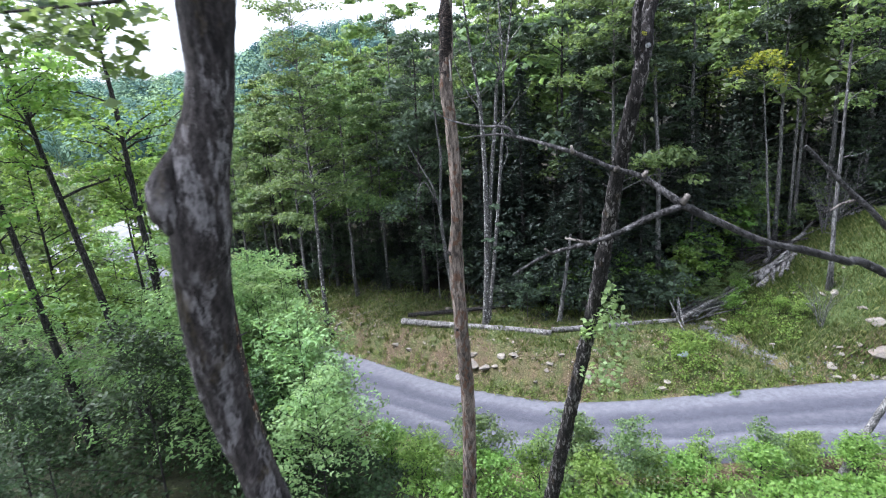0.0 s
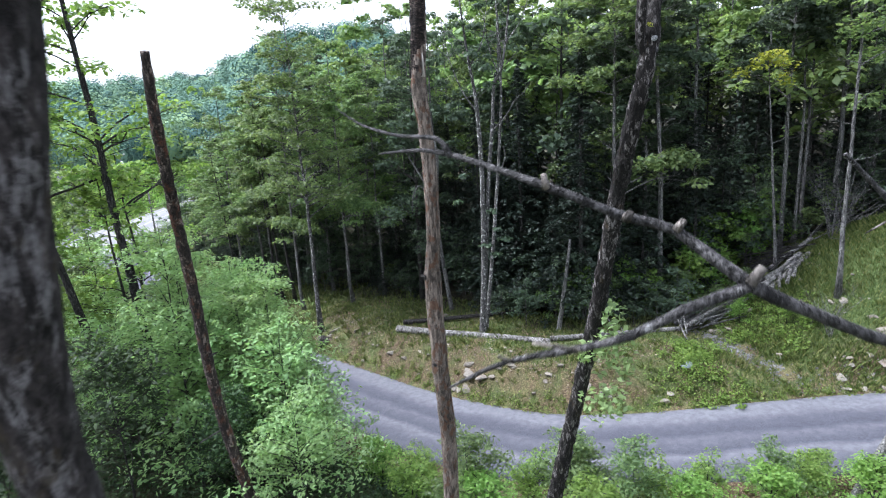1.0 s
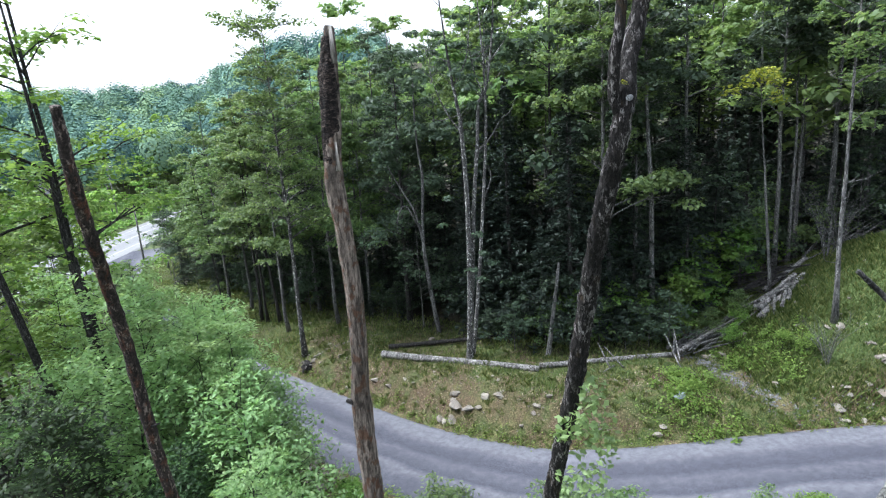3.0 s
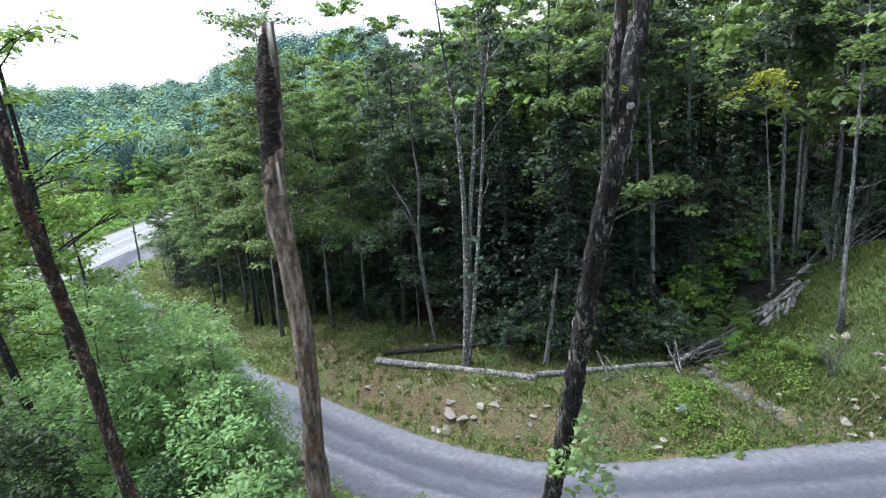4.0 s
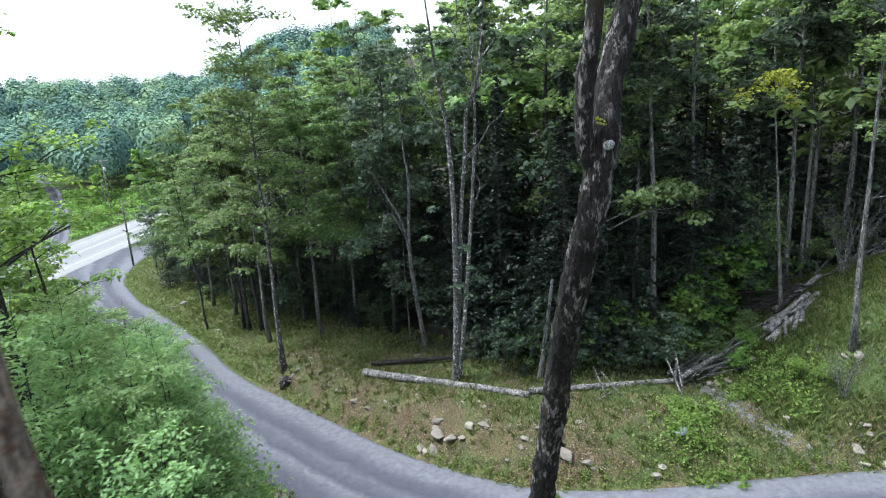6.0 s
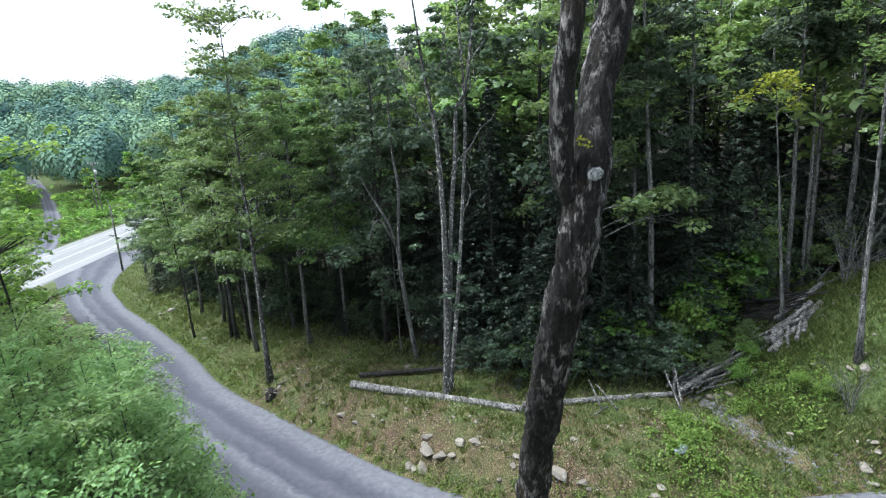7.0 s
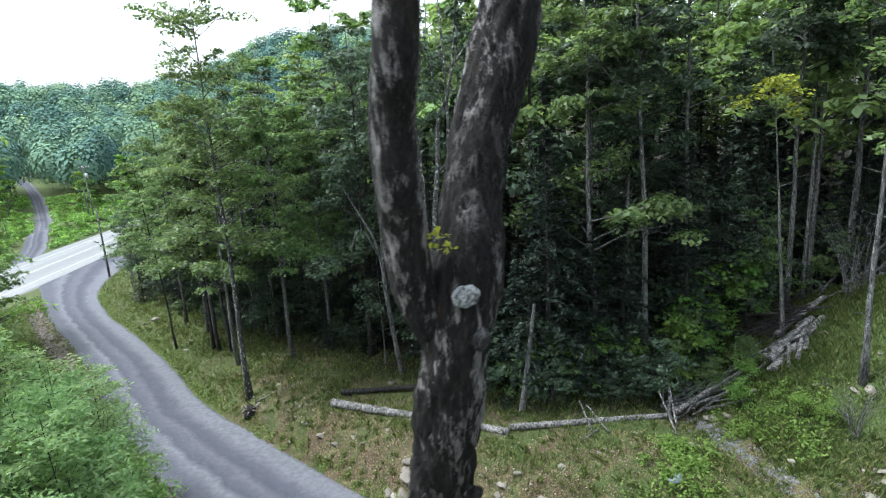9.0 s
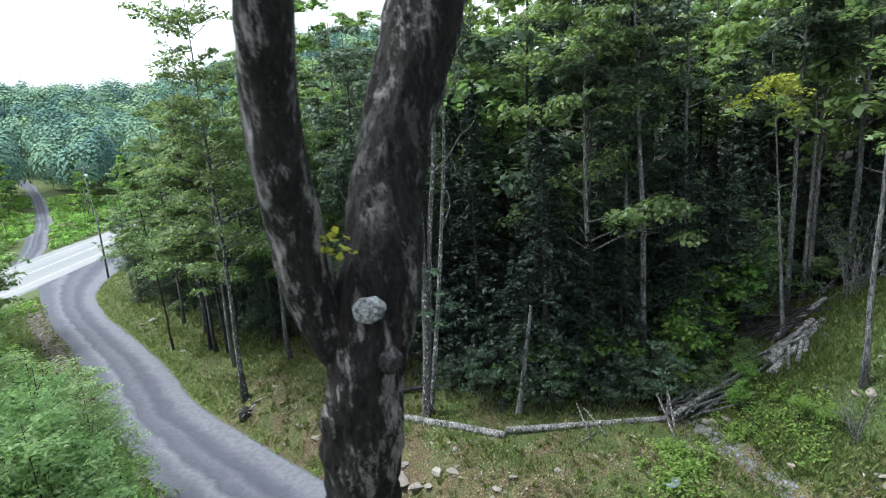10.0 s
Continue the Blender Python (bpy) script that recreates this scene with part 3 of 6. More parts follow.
def stand(x, y, turn=0.0, scale=1.0, sink=0.05, lean=(0, 0)):
    """The pose of a thing that stands on the ground there."""
    return pose(x, y, ground_at(x, y) - sink, lean[0], lean[1], turn) @ Matrix.Scale(scale, 4)


# ---------------------------------------------------------------- ground and roads
TRACK = [(-60.5, 88.5), (-63.2, 93.2), (-68, 102.4), (-78, 118), (-88.9, 133.8), (-101.7, 151.2), (-109.4, 161.3), (-117.3, 170.7), (-127, 181), (-148, 196)]

def steps(lo, hi, fine_lo, fine_hi, fine, limit):
    """Grid lines: fine in the middle, wider and wider outside, out to the limit."""
    mid = list(np.arange(fine_lo, fine_hi, fine))
    left, right, s = [], [], fine
    at = fine_lo
    while at > -limit:
        s = fine * 1.6 if at > lo else s * 1.22
        at -= s
        left.append(at)
    at, s = mid[-1], fine
    while at < limit:
        s = fine * 1.6 if at < hi else s * 1.22
        at += s
        right.append(at)
    return np.array(left[::-1] + mid + right)


def build_ground():
    gx, gy = steps(-75, 45, -34, 26, 0.5, 2600), steps(-12, 110, 10, 50, 0.5, 2600)
    x, y = np.meshgrid(gx, gy)
    z = height(x, y)
    nx, ny = len(gx), len(gy)
    me = bpy.data.meshes.new("ground")
    i = np.arange(nx * ny).reshape(ny, nx)
    quads = np.stack([i[:-1, :-1], i[:-1, 1:], i[1:, 1:], i[1:, :-1]], -1).reshape(-1, 4)
    me.from_pydata(np.stack([x, y, z], -1).reshape(-1, 3).tolist(), [], quads.tolist())
    d, side, level = beside_drive(x, y)
    fx, fy = x.ravel(), y.ravel()
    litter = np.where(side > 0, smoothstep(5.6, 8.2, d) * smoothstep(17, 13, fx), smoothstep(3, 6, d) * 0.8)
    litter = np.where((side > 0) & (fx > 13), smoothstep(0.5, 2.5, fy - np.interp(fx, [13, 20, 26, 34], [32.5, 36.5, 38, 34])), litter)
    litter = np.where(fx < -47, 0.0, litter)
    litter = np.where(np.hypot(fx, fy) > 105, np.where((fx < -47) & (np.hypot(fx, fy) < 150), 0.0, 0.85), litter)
    lush = np.where(fx < -40, 0.8, np.where(side > 0, smoothstep(15.5, 17, fx) * smoothstep(1.5, 3, d), smoothstep(0.8, 2, d)))
    lush = np.maximum(lush, np.where(side > 0, 0.6 * smoothstep(-6, -16, fx), 0))
    earth = np.where(side > 0, smoothstep(3.0, 1.8, d) * smoothstep(0.5, 1.1, d) * smoothstep(-9, -5, fx) * smoothstep(13, 7, fx) * 0.35 * (0.35 + 0.65 * (ripple(fx, fy, 0.9, 6) > 0.0)), smoothstep(2.2, 0.8, d) * 0.9)
    earth = np.maximum(earth, 0.15 * np.exp(-((fx - 15.2 + 0.32 * (fy - 27)) / 0.5) ** 2) * smoothstep(32, 29, fy) * (side > 0) * (d < 14))
    earth = np.maximum(earth, 0.9 * np.exp(-((d - 1.1) / 0.7) ** 2) * (side > 0) * smoothstep(16.5, 18, fx) * smoothstep(24, 22, fx))
    for px, py, wide in ((-3.4, 32.6, 1.0), (-2.2, 31.4, 0.9), (0.6, 29.0, 0.9), (1.6, 28.3, 1.1), (3.3, 27.8, 0.9), (4.6, 26.9, 0.9), (6.8, 25.6, 1.1), (8.6, 25.0, 0.7), (-8.3, 36.4, 0.8)):
        patch = np.exp(-((fx - px) ** 2 + (fy - py) ** 2) / wide ** 2) * (0.75 + 0.5 * ripple(fx, fy, 0.45, 13))
        earth = np.maximum(earth, np.clip(1.25 * patch, 0, 0.9) * (side > 0) * (d > 0.4))
    earth = np.where(fx < -44, 0.0, earth)
    litter = np.where((fx < -47) & (np.hypot(fx, fy) < 260), 0.0, litter)
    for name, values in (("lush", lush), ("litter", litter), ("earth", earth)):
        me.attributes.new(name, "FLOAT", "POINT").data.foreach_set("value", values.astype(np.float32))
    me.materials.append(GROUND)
    me.shade_smooth()
    tagged(new("ground", me), "rough grass, bare earth and leaf litter on hilly ground", "ground", kind="structure")


def strip(name, line, half, mat, label, category, lift=0.0, crown=0.05, follow=False):
    """A road laid along the line; half: half its width, row by row."""
    line = np.asarray(line, float)
    t = np.gradient(line[:, :2], axis=0)
    t /= np.linalg.norm(t, axis=1)[:, None]
    nrm = np.stack([t[:, 1], -t[:, 0]], 1)
    across = np.array([-1.04, -1.0, -0.9, -0.75, -0.6, -0.45, -0.3, -0.15, 0, 0.15, 0.3, 0.45, 0.6, 0.75, 0.9, 1.0, 1.04])
    half = np.broadcast_to(half, (len(line),))
    edge = 1 + 0.025 * np.sin(np.arange(len(line)) * 0.37) + 0.012 * np.sin(np.arange(len(line)) * 0.83)
    x = line[:, 0, None] + nrm[:, 0, None] * across * (half * edge)[:, None]
    y = line[:, 1, None] + nrm[:, 1, None] * across * (half * edge)[:, None]
    rut = -0.025 * np.exp(-((np.abs(across) - 0.38) / 0.13) ** 2) + crown * (1 - across ** 2) + np.where(np.abs(across) > 1.01, -0.22, 0)
    base = height(x, y) + 0.06 if follow else line[:, 2, None]
    z = base + lift + rut + 0.008 * ripple(x, y, 1.7, 5)
    k = len(across)
    me = bpy.data.meshes.new(name)
    faces = [(i * k + j, i * k + j + 1, (i + 1) * k + j + 1, (i + 1) * k + j) for i in range(len(line) - 1) for j in range(k - 1)]
    me.from_pydata(np.stack([x, y, z], -1).reshape(-1, 3).tolist(), [], faces)
    me.attributes.new("across", "FLOAT", "POINT").data.foreach_set("value", np.tile(across * 0.5 + 0.39, len(line)).astype(np.float32))
    me.materials.append(mat)
    me.shade_smooth()
    me.update()
    if me.polygons[0].normal.z < 0:
        me.flip_normals()
    return tagged(new(name, me), label, category, kind="structure")


def build_roads():
    strip("road", DRIVE_LINE, DRIVE_LINE[:, 3] / 2, GRAVEL, "curving grey gravel drive with two worn wheel tracks", "gravel road", 0.045)
    (ax, ay), (bx, by) = MAIN_A, MAIN_B
    t = np.linspace(-1.2, 3.0, 90)
    main = np.stack([ax + (bx - ax) * t, ay + (by - ay) * t, np.full(90, MAIN_Z + 0.1)], 1)
    main_road = strip("main_road", main, MAIN_HALF, ASPHALT, "pale old asphalt road with white edge lines across the valley", "road")
    for off, wide in ((-4.1, 0.07), (4.1, 0.07), (-0.12, 0.05), (0.16, 0.05)):
        line = main.copy()
        line[:, 0] += off
        bar = Shell()
        v = [(p[0] + s * wide, p[1], p[2] + 0.062 - 0.05 * (off / MAIN_HALF) ** 2) for p in line for s in (-1, 1)]
        bar.add(v, [(2 * i, 2 * i + 1, 2 * i + 3, 2 * i + 2) for i in range(len(line) - 1)])
        part("road_line", bar.mesh("road_line", PAINT_WHITE), main_road)
    second = smooth_line(TRACK, 1.5)
    second = np.hstack([second, np.zeros((len(second), 1))])
    strip("farm_track", second, 1.6, GRAVEL, "narrow gravel track winding up the far wooded hill", "track", 0.0, 0.04, True)


build_ground()
build_roads()


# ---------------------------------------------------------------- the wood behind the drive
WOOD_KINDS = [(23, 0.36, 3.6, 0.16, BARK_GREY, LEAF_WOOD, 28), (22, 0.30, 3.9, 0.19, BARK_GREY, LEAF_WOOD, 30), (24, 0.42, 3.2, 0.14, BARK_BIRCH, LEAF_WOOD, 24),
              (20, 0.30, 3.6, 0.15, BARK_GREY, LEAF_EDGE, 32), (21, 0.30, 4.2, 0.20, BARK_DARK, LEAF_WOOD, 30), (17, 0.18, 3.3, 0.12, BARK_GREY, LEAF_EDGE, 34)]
WOOD_TREES = [tree_parts(11 + i, h, c, s, r, 8200, 0.225, b, lf, limbs, dead_twigs=8, spray_size=1.15) for i, (h, c, s, r, b, lf, limbs) in enumerate(WOOD_KINDS)]
# Back crowns show mostly at the top, so they wear the lit-looking leaves.
BACK_TREES = [tree_parts(21 + i, h * 1.1, c, s * 1.2, r, 1700, 0.52, b, LEAF_WOOD if i == 4 else LEAF_CANOPY, limbs - 6, dead_twigs=2, spray_size=1.4, twigs=False) for i, (h, c, s, r, b, lf, limbs) in enumerate(WOOD_KINDS)]
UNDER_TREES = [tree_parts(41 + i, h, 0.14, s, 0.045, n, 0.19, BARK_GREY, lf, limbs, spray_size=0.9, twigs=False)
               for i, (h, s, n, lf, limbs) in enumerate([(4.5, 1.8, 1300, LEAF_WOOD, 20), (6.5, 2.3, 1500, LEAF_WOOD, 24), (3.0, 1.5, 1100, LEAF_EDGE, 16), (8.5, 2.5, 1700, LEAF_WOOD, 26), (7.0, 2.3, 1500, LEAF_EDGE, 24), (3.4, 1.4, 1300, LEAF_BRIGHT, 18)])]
VALLEY_SHRUBS = [tree_parts(51 + i, h, 0.1, s, 0.05, 260, 0.5, BARK_GREY, LEAF_BRIGHT, 12, spray_size=1.1, twigs=False) for i, (h, s) in enumerate([(4.0, 2.0), (3.0, 1.9), (5.5, 2.2)])]
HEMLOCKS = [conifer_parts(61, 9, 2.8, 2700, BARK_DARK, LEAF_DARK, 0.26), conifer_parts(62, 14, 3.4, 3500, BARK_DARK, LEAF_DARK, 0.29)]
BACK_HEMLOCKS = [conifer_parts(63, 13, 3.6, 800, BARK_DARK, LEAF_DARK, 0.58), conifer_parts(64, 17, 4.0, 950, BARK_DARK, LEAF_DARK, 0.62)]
VALLEY_TREES = [tree_parts(31 + i, h, 0.2, s, 0.16, 620, 0.8, BARK_GREY, m, 14, spray_size=1.6, twigs=False) for i, (h, s, m) in enumerate([(20, 3.8, LEAF_EDGE), (17, 3.4, LEAF_BRIGHT), (19, 3.2, LEAF_BRIGHT)])]


def wood_spots(rng, count, near_by, d_hi, x_lo, x_hi, apart, taken, d_from=0.0):
    """Places on the wood's side of the drive, no nearer to one another than apart."""
    spots = []
    x, y = rng.uniform(x_lo, x_hi, 14000), rng.uniform(18, 112, 14000)
    d, side, _ = beside_drive(x, y)
    lo = np.maximum(d_from, near_by + np.interp(x, [-46, -30, -14, -6], [-5.5, -4.5, -2.0, 0.0]))
    ok = (side > 0) & (d > lo) & (d < d_hi) & (x > -45 - 0.05 * (y - 80)) & ~((x > 13.6) & (y < np.interp(x, [13.6, 20, 26, 34], [33.5, 36.5, 38, 34])))
    for a, b in zip(x[ok], y[ok]):
        if all((a - p) ** 2 + (b - q) ** 2 > apart ** 2 for p, q in spots) and all((a - p) ** 2 + (b - q) ** 2 > 1.2 for p, q in taken):
            spots.append((float(a), float(b)))
            if len(spots) == count:
                break
    return spots


def build_wood():
    rng = np.random.default_rng(5)
    taken = [(13.2, 34.4), (1.9, 32.6), (3.0, 35.8), (6.3, 32.2), (19.6, 33.5), (23.2, 38.0), (20.0, 28.6), (-9.0, 38.2), (-12.9, 46.0), (-14.2, 46.8)]
    front = wood_spots(rng, 52, 8.3, 17, -46, 38, 2.6, taken)
    back = wood_spots(rng, 92, 8.3, 40, -46, 46, 2.9, taken + front, 15)
    for rank, places in ((WOOD_TREES, front), (BACK_TREES, back)):
        for x, y in places:
            low = x < -14
            shares = [0.0, 0.15, 0.0, 0.4, 0.0, 0.45] if low else [0.3, 0.28, 0.14, 0.2, 0.08, 0.0] if x < 6 else [0.22, 0.24, 0.12, 0.32, 0.1, 0.0]
            k = int(rng.choice(6, p=shares))
            size = rng.uniform(0.8, 1.08) * np.interp(x, [-46, -30, -18, -10, 0, 8], [0.68, 0.76, 0.95, 0.97, 0.95, 1.03])
            tree("forest_tree", rank[k], stand(x, y, rng.uniform(0, 360), size, 0.1, rng.normal(0, 1.5, 2)), ["tall slender maple with a grey trunk in the dark wood", "pale-barked slender tree in the dark wood"][k == 2], "trees of the wood")
    for x, y in wood_spots(rng, 80, 7.6, 22, -44, 36, 1.7, taken):
        # Dim leaves only, so the understorey's shade is in their colour.
        k = int(rng.choice([0, 1, 3]))
        tree("sapling", UNDER_TREES[k], stand(x, y, rng.uniform(0, 360), rng.uniform(0.75, 1.2)), "young leafy maple in the understorey of the wood", "saplings of the wood", "sapling")
    for x, y in wood_spots(rng, 40, 6.8, 11.5, 2.5, 17, 0.95, taken) + wood_spots(rng, 58, 7.2, 12, -32, 4, 1.0, taken):
        k = int(rng.choice([0, 0, 0, 2] if x < 12 else [0, 2, 2, 2]))
        tree("sapling", UNDER_TREES[k], stand(x, y, rng.uniform(0, 360), rng.uniform(0.4, 0.8) * (1.6 if rng.uniform() < 0.25 else 1.0)), "low leafy maple sapling at the foot of the wood", "saplings at the wood's edge", "sapling")
    for x, y in ((-11.5, 43.4), (-7.4, 42.6), (-15.6, 49.2), (-17.6, 52.6), (-10.0, 47.8), (-21.0, 56.0), (-5.0, 44.0)):
        tree("forest_tree", WOOD_TREES[3], stand(x, y, rng.uniform(0, 360), rng.uniform(0.88, 1.0)), "leafy tree at the wood's edge, sunlight painted into its light green", "trees of the wood")
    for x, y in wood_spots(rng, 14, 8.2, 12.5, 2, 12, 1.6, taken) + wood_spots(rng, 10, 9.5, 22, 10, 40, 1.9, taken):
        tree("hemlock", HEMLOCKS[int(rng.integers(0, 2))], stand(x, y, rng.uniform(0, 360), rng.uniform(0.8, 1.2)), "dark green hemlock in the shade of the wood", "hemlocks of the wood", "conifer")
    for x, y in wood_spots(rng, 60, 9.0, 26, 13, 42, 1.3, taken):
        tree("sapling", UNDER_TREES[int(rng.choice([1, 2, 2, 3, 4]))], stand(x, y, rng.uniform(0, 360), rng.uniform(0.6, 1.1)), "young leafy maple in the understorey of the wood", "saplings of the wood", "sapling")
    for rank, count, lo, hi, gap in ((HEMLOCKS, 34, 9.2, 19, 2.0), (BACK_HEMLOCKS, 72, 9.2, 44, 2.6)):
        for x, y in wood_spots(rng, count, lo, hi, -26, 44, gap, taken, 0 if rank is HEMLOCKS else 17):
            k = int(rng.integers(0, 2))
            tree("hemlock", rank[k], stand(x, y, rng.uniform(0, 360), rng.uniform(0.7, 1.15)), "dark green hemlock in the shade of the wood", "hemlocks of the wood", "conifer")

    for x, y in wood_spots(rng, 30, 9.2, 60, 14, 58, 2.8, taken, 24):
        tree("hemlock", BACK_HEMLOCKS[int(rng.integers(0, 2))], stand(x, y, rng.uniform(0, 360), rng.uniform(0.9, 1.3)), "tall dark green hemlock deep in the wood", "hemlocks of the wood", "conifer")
    for _ in range(34):
        x, y = rng.uniform(16, 66), rng.uniform(62, 98)
        tree("forest_tree", BACK_TREES[int(rng.choice([0, 1, 4]))], stand(x, y, rng.uniform(0, 360), rng.uniform(0.85, 1.05)), "tall leafy tree deep in the dark wood", "trees of the wood")
    # Brighter leaves make up in colour for the shade these maples stand in.
    for x, y, size in ((14.4, 33.2, 1.0), (15.2, 34.6, 1.15), (16.6, 35.0, 0.9), (17.6, 36.4, 1.2), (18.6, 37.6, 1.1), (12.0, 32.8, 0.8), (10.6, 33.2, 1.0), (21.6, 38.6, 1.2), (8.2, 32.8, 0.9), (16.4, 36.2, 1.3), (19.4, 36.6, 1.2), (13.4, 32.4, 0.6)):
        tree("sapling", UNDER_TREES[5], stand(x, y, rng.uniform(0, 360), size), "bright young maple in front of the dark wood", "saplings at the wood's edge", "sapling")
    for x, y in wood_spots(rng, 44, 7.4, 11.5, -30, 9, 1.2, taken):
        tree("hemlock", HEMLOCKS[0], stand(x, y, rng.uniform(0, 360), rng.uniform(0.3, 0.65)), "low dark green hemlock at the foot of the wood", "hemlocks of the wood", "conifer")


build_wood()


# ---------------------------------------------------------------- trees round the junction and far woods on the hills
def near_track(x, y):
    line = smooth_line(TRACK, 3)
    return float(np.min(np.hypot(line[:, 0] - x, line[:, 1] - y)))


def build_valley_trees():
    rng = np.random.default_rng(15)
    n = 0
    while n < 150:
        x, y = rng.uniform(-150, -62), rng.uniform(85, 195)
        across = (x - MAIN_A[0]) * 0.998 + (y - MAIN_A[1]) * 0.057
        turn, away = math.degrees(math.atan2(x - 3.3, y - 6)), math.hypot(x, y)
        open_view = (-37.6 < turn < -33.8 and away < 178) or (-34.6 < turn < -29.8 and away < 152)
        if across < -MAIN_HALF - 8 and near_track(x, y) > 4.5 and not open_view and (turn < -30 or away > 132):
            tree("valley_tree", VALLEY_TREES[int(rng.choice([0, 1, 1, 2]))], stand(x, y, rng.uniform(0, 360), rng.uniform(0.45, 0.85)), "broad leafy tree beyond the valley road", "trees beyond the road")
            n += 1
    n = 0
    while n < 22:
        x, y = rng.uniform(-66, -36), rng.uniform(34, 66)
        d, side, _ = beside_drive([x], [y])
        if side[0] < 0 and d[0] > 4.5 and x > -50 and (x + 50) / 1.0 > (y - 66) * 0.3 and d[0] > 2.5 + 0.1 * (y - 34):
            tree("valley_tree", VALLEY_TREES[int(rng.choice([0, 1, 2]))], stand(x, y, rng.uniform(0, 360), rng.uniform(0.4, 0.62)), "light green young tree on the slope beside the drive", "young trees beside the drive")
            n += 1


build_valley_trees()


def build_valley_shrubs():
    rng = np.random.default_rng(16)
    n = 0
    while n < 170:
        x, y = rng.uniform(-110, -62), rng.uniform(86, 150)
        across = (x - MAIN_A[0]) * 0.998 + (y - MAIN_A[1]) * 0.057
        if across < -MAIN_HALF - 3.5 and near_track(x, y) > 3.4:
            k = int(rng.integers(0, 3))
            tree("shrub", VALLEY_SHRUBS[k], stand(x, y, rng.uniform(0, 360), rng.uniform(0.2, 0.75)), "light green shrub on the verge of the valley road", "shrubs beyond the road", "shrub")
            n += 1


build_valley_shrubs()


def build_verge_plants():
    """Tall weeds and brambles on the meadow beyond the valley road."""
    rng = np.random.default_rng(18)
    x, y = rng.uniform(-125, -60, 5200), rng.uniform(84, 165, 5200)
    track = smooth_line(TRACK, 2)
    away = np.min(np.hypot(x[:, None] - track[None, :, 0], y[:, None] - track[None, :, 1]), axis=1)
    across = (x - MAIN_A[0]) * 0.998 + (y - MAIN_A[1]) * 0.057
    ok = (across < -MAIN_HALF - 1.2) & (away > 2.2) & (ripple(x, y, 5.0, 15) > -0.45)
    pts, ups = [], []
    for a, b, z in zip(x[ok], y[ok], height(x[ok], y[ok])):
        at, up = clump(rng, (a, b, z + 0.25), rng.uniform(0.5, 1.2), 11)
        pts.append(at)
        ups.append(up)
    tagged(new("verge_plants", quads_mesh("verge_plants", leaf_quads(rng, np.vstack(pts), 0.62, 0.5, 0.6, None, np.vstack(ups)), LEAF_BRIGHT)), "tall green weeds and brambles on the verge beyond the road", "weeds", kind="stuff")


build_verge_plants()


def build_slope_trees():
    """Taller trees on the near slope, well to the side of the drive."""
    rng = np.random.default_rng(17)
    n = 0
    while n < 20:
        x, y = rng.uniform(-52, -15), rng.uniform(16, 62)
        if math.degrees(math.atan2(x - 2.5, y - 5)) < -37.5 and math.degrees(math.atan2(x - 2.5, y - 5)) > -62:
            tree("slope_tree", BACK_TREES[int(rng.choice([3, 5]))], stand(x, y, rng.uniform(0, 360), rng.uniform(0.5, 0.75)), "light green leafy tree on the near slope", "trees on the near slope")
            n += 1


build_slope_trees()


def build_far_woods():
    """Rounded crowns, each a dark leafy core under a shell of leaf clumps."""
    rng = np.random.default_rng(9)
    quads, tone, n = [], [], 0
    golden = np.pi * (3 - 5 ** 0.5)
    while n < 640:
        az, r = radians(rng.uniform(-46, -5)), math.sqrt(rng.uniform(178 ** 2, 405 ** 2))
        x, y = r * math.sin(az), r * math.cos(az)
        if near_track(x, y) < 5:
            continue
        n += 1
        near = r < 260
        z, tall, wide = ground_at(x, y), rng.uniform(13, 22), rng.uniform(4.0, 7.0)
        conifer = rng.uniform() < 0.14
        for count, size, shrink in ((90, 1.5, 0.78), (430, 0.8, 1.0)) if near else ((60, 1.8, 0.8), (210, 1.05, 1.0)):
            k = np.arange(count) + rng.uniform(0, 1)
            uz = 1 - 1.55 * k / count
            ring = np.sqrt(np.clip(1 - uz * uz, 0, 1))
            u = np.stack([ring * np.cos(golden * k), ring * np.sin(golden * k), uz], 1)
            lump = shrink * (1 + 0.24 * np.sin(u[:, 0] * 4 + x) * np.cos(u[:, 1] * 4 + y) + 0.1 * np.sin(u[:, 2] * 7 + x) + 0.04 * rng.normal(size=count))
            if conifer:
                lump *= np.clip(1.1 - 0.8 * uz, 0.15, 1.3)
            c = np.array([x, y, z + tall * 0.56]) + u * lump[:, None] * np.array([wide, wide, tall * 0.42])
            out = u + (0, 0, 0.15) + 0.12 * rng.normal(size=u.shape)
            out /= np.linalg.norm(out, axis=1)[:, None]
            a = np.cross(out, rng.normal(size=u.shape))
            a /= np.linalg.norm(a, axis=1)[:, None]
            b = np.cross(out, a)
            s = (size * rng.uniform(0.6, 1.2, count))[:, None]
            quads.append(np.stack([c - a * s * 0.6, c + b * s * 0.45, c + a * s * 0.6, c - b * s * 0.45], 1))
        tone += [rng.uniform(0.0, 0.12) if conifer else rng.beta(1.4, 1.4)] * (4 * (520 if near else 270))
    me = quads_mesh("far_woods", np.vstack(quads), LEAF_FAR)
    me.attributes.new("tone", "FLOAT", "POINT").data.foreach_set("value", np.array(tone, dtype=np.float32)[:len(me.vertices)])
    tagged(new("far_woods", me), "broadleaved woods covering the far hills, haze painted into leaf colour", "woods", kind="stuff")


build_far_woods()


# ---------------------------------------------------------------- dead trunks close by
def near_trunk(name, rows, sides, n, mat, rough, seed, label=""):
    """One stem from rows of x, y, z, radius."""
    line = bend(rows, n)
    s = Shell()
    s.tube(line[:, :3], line[:, 3], sides, True, rough, seed)
    return s.mesh(name, mat)


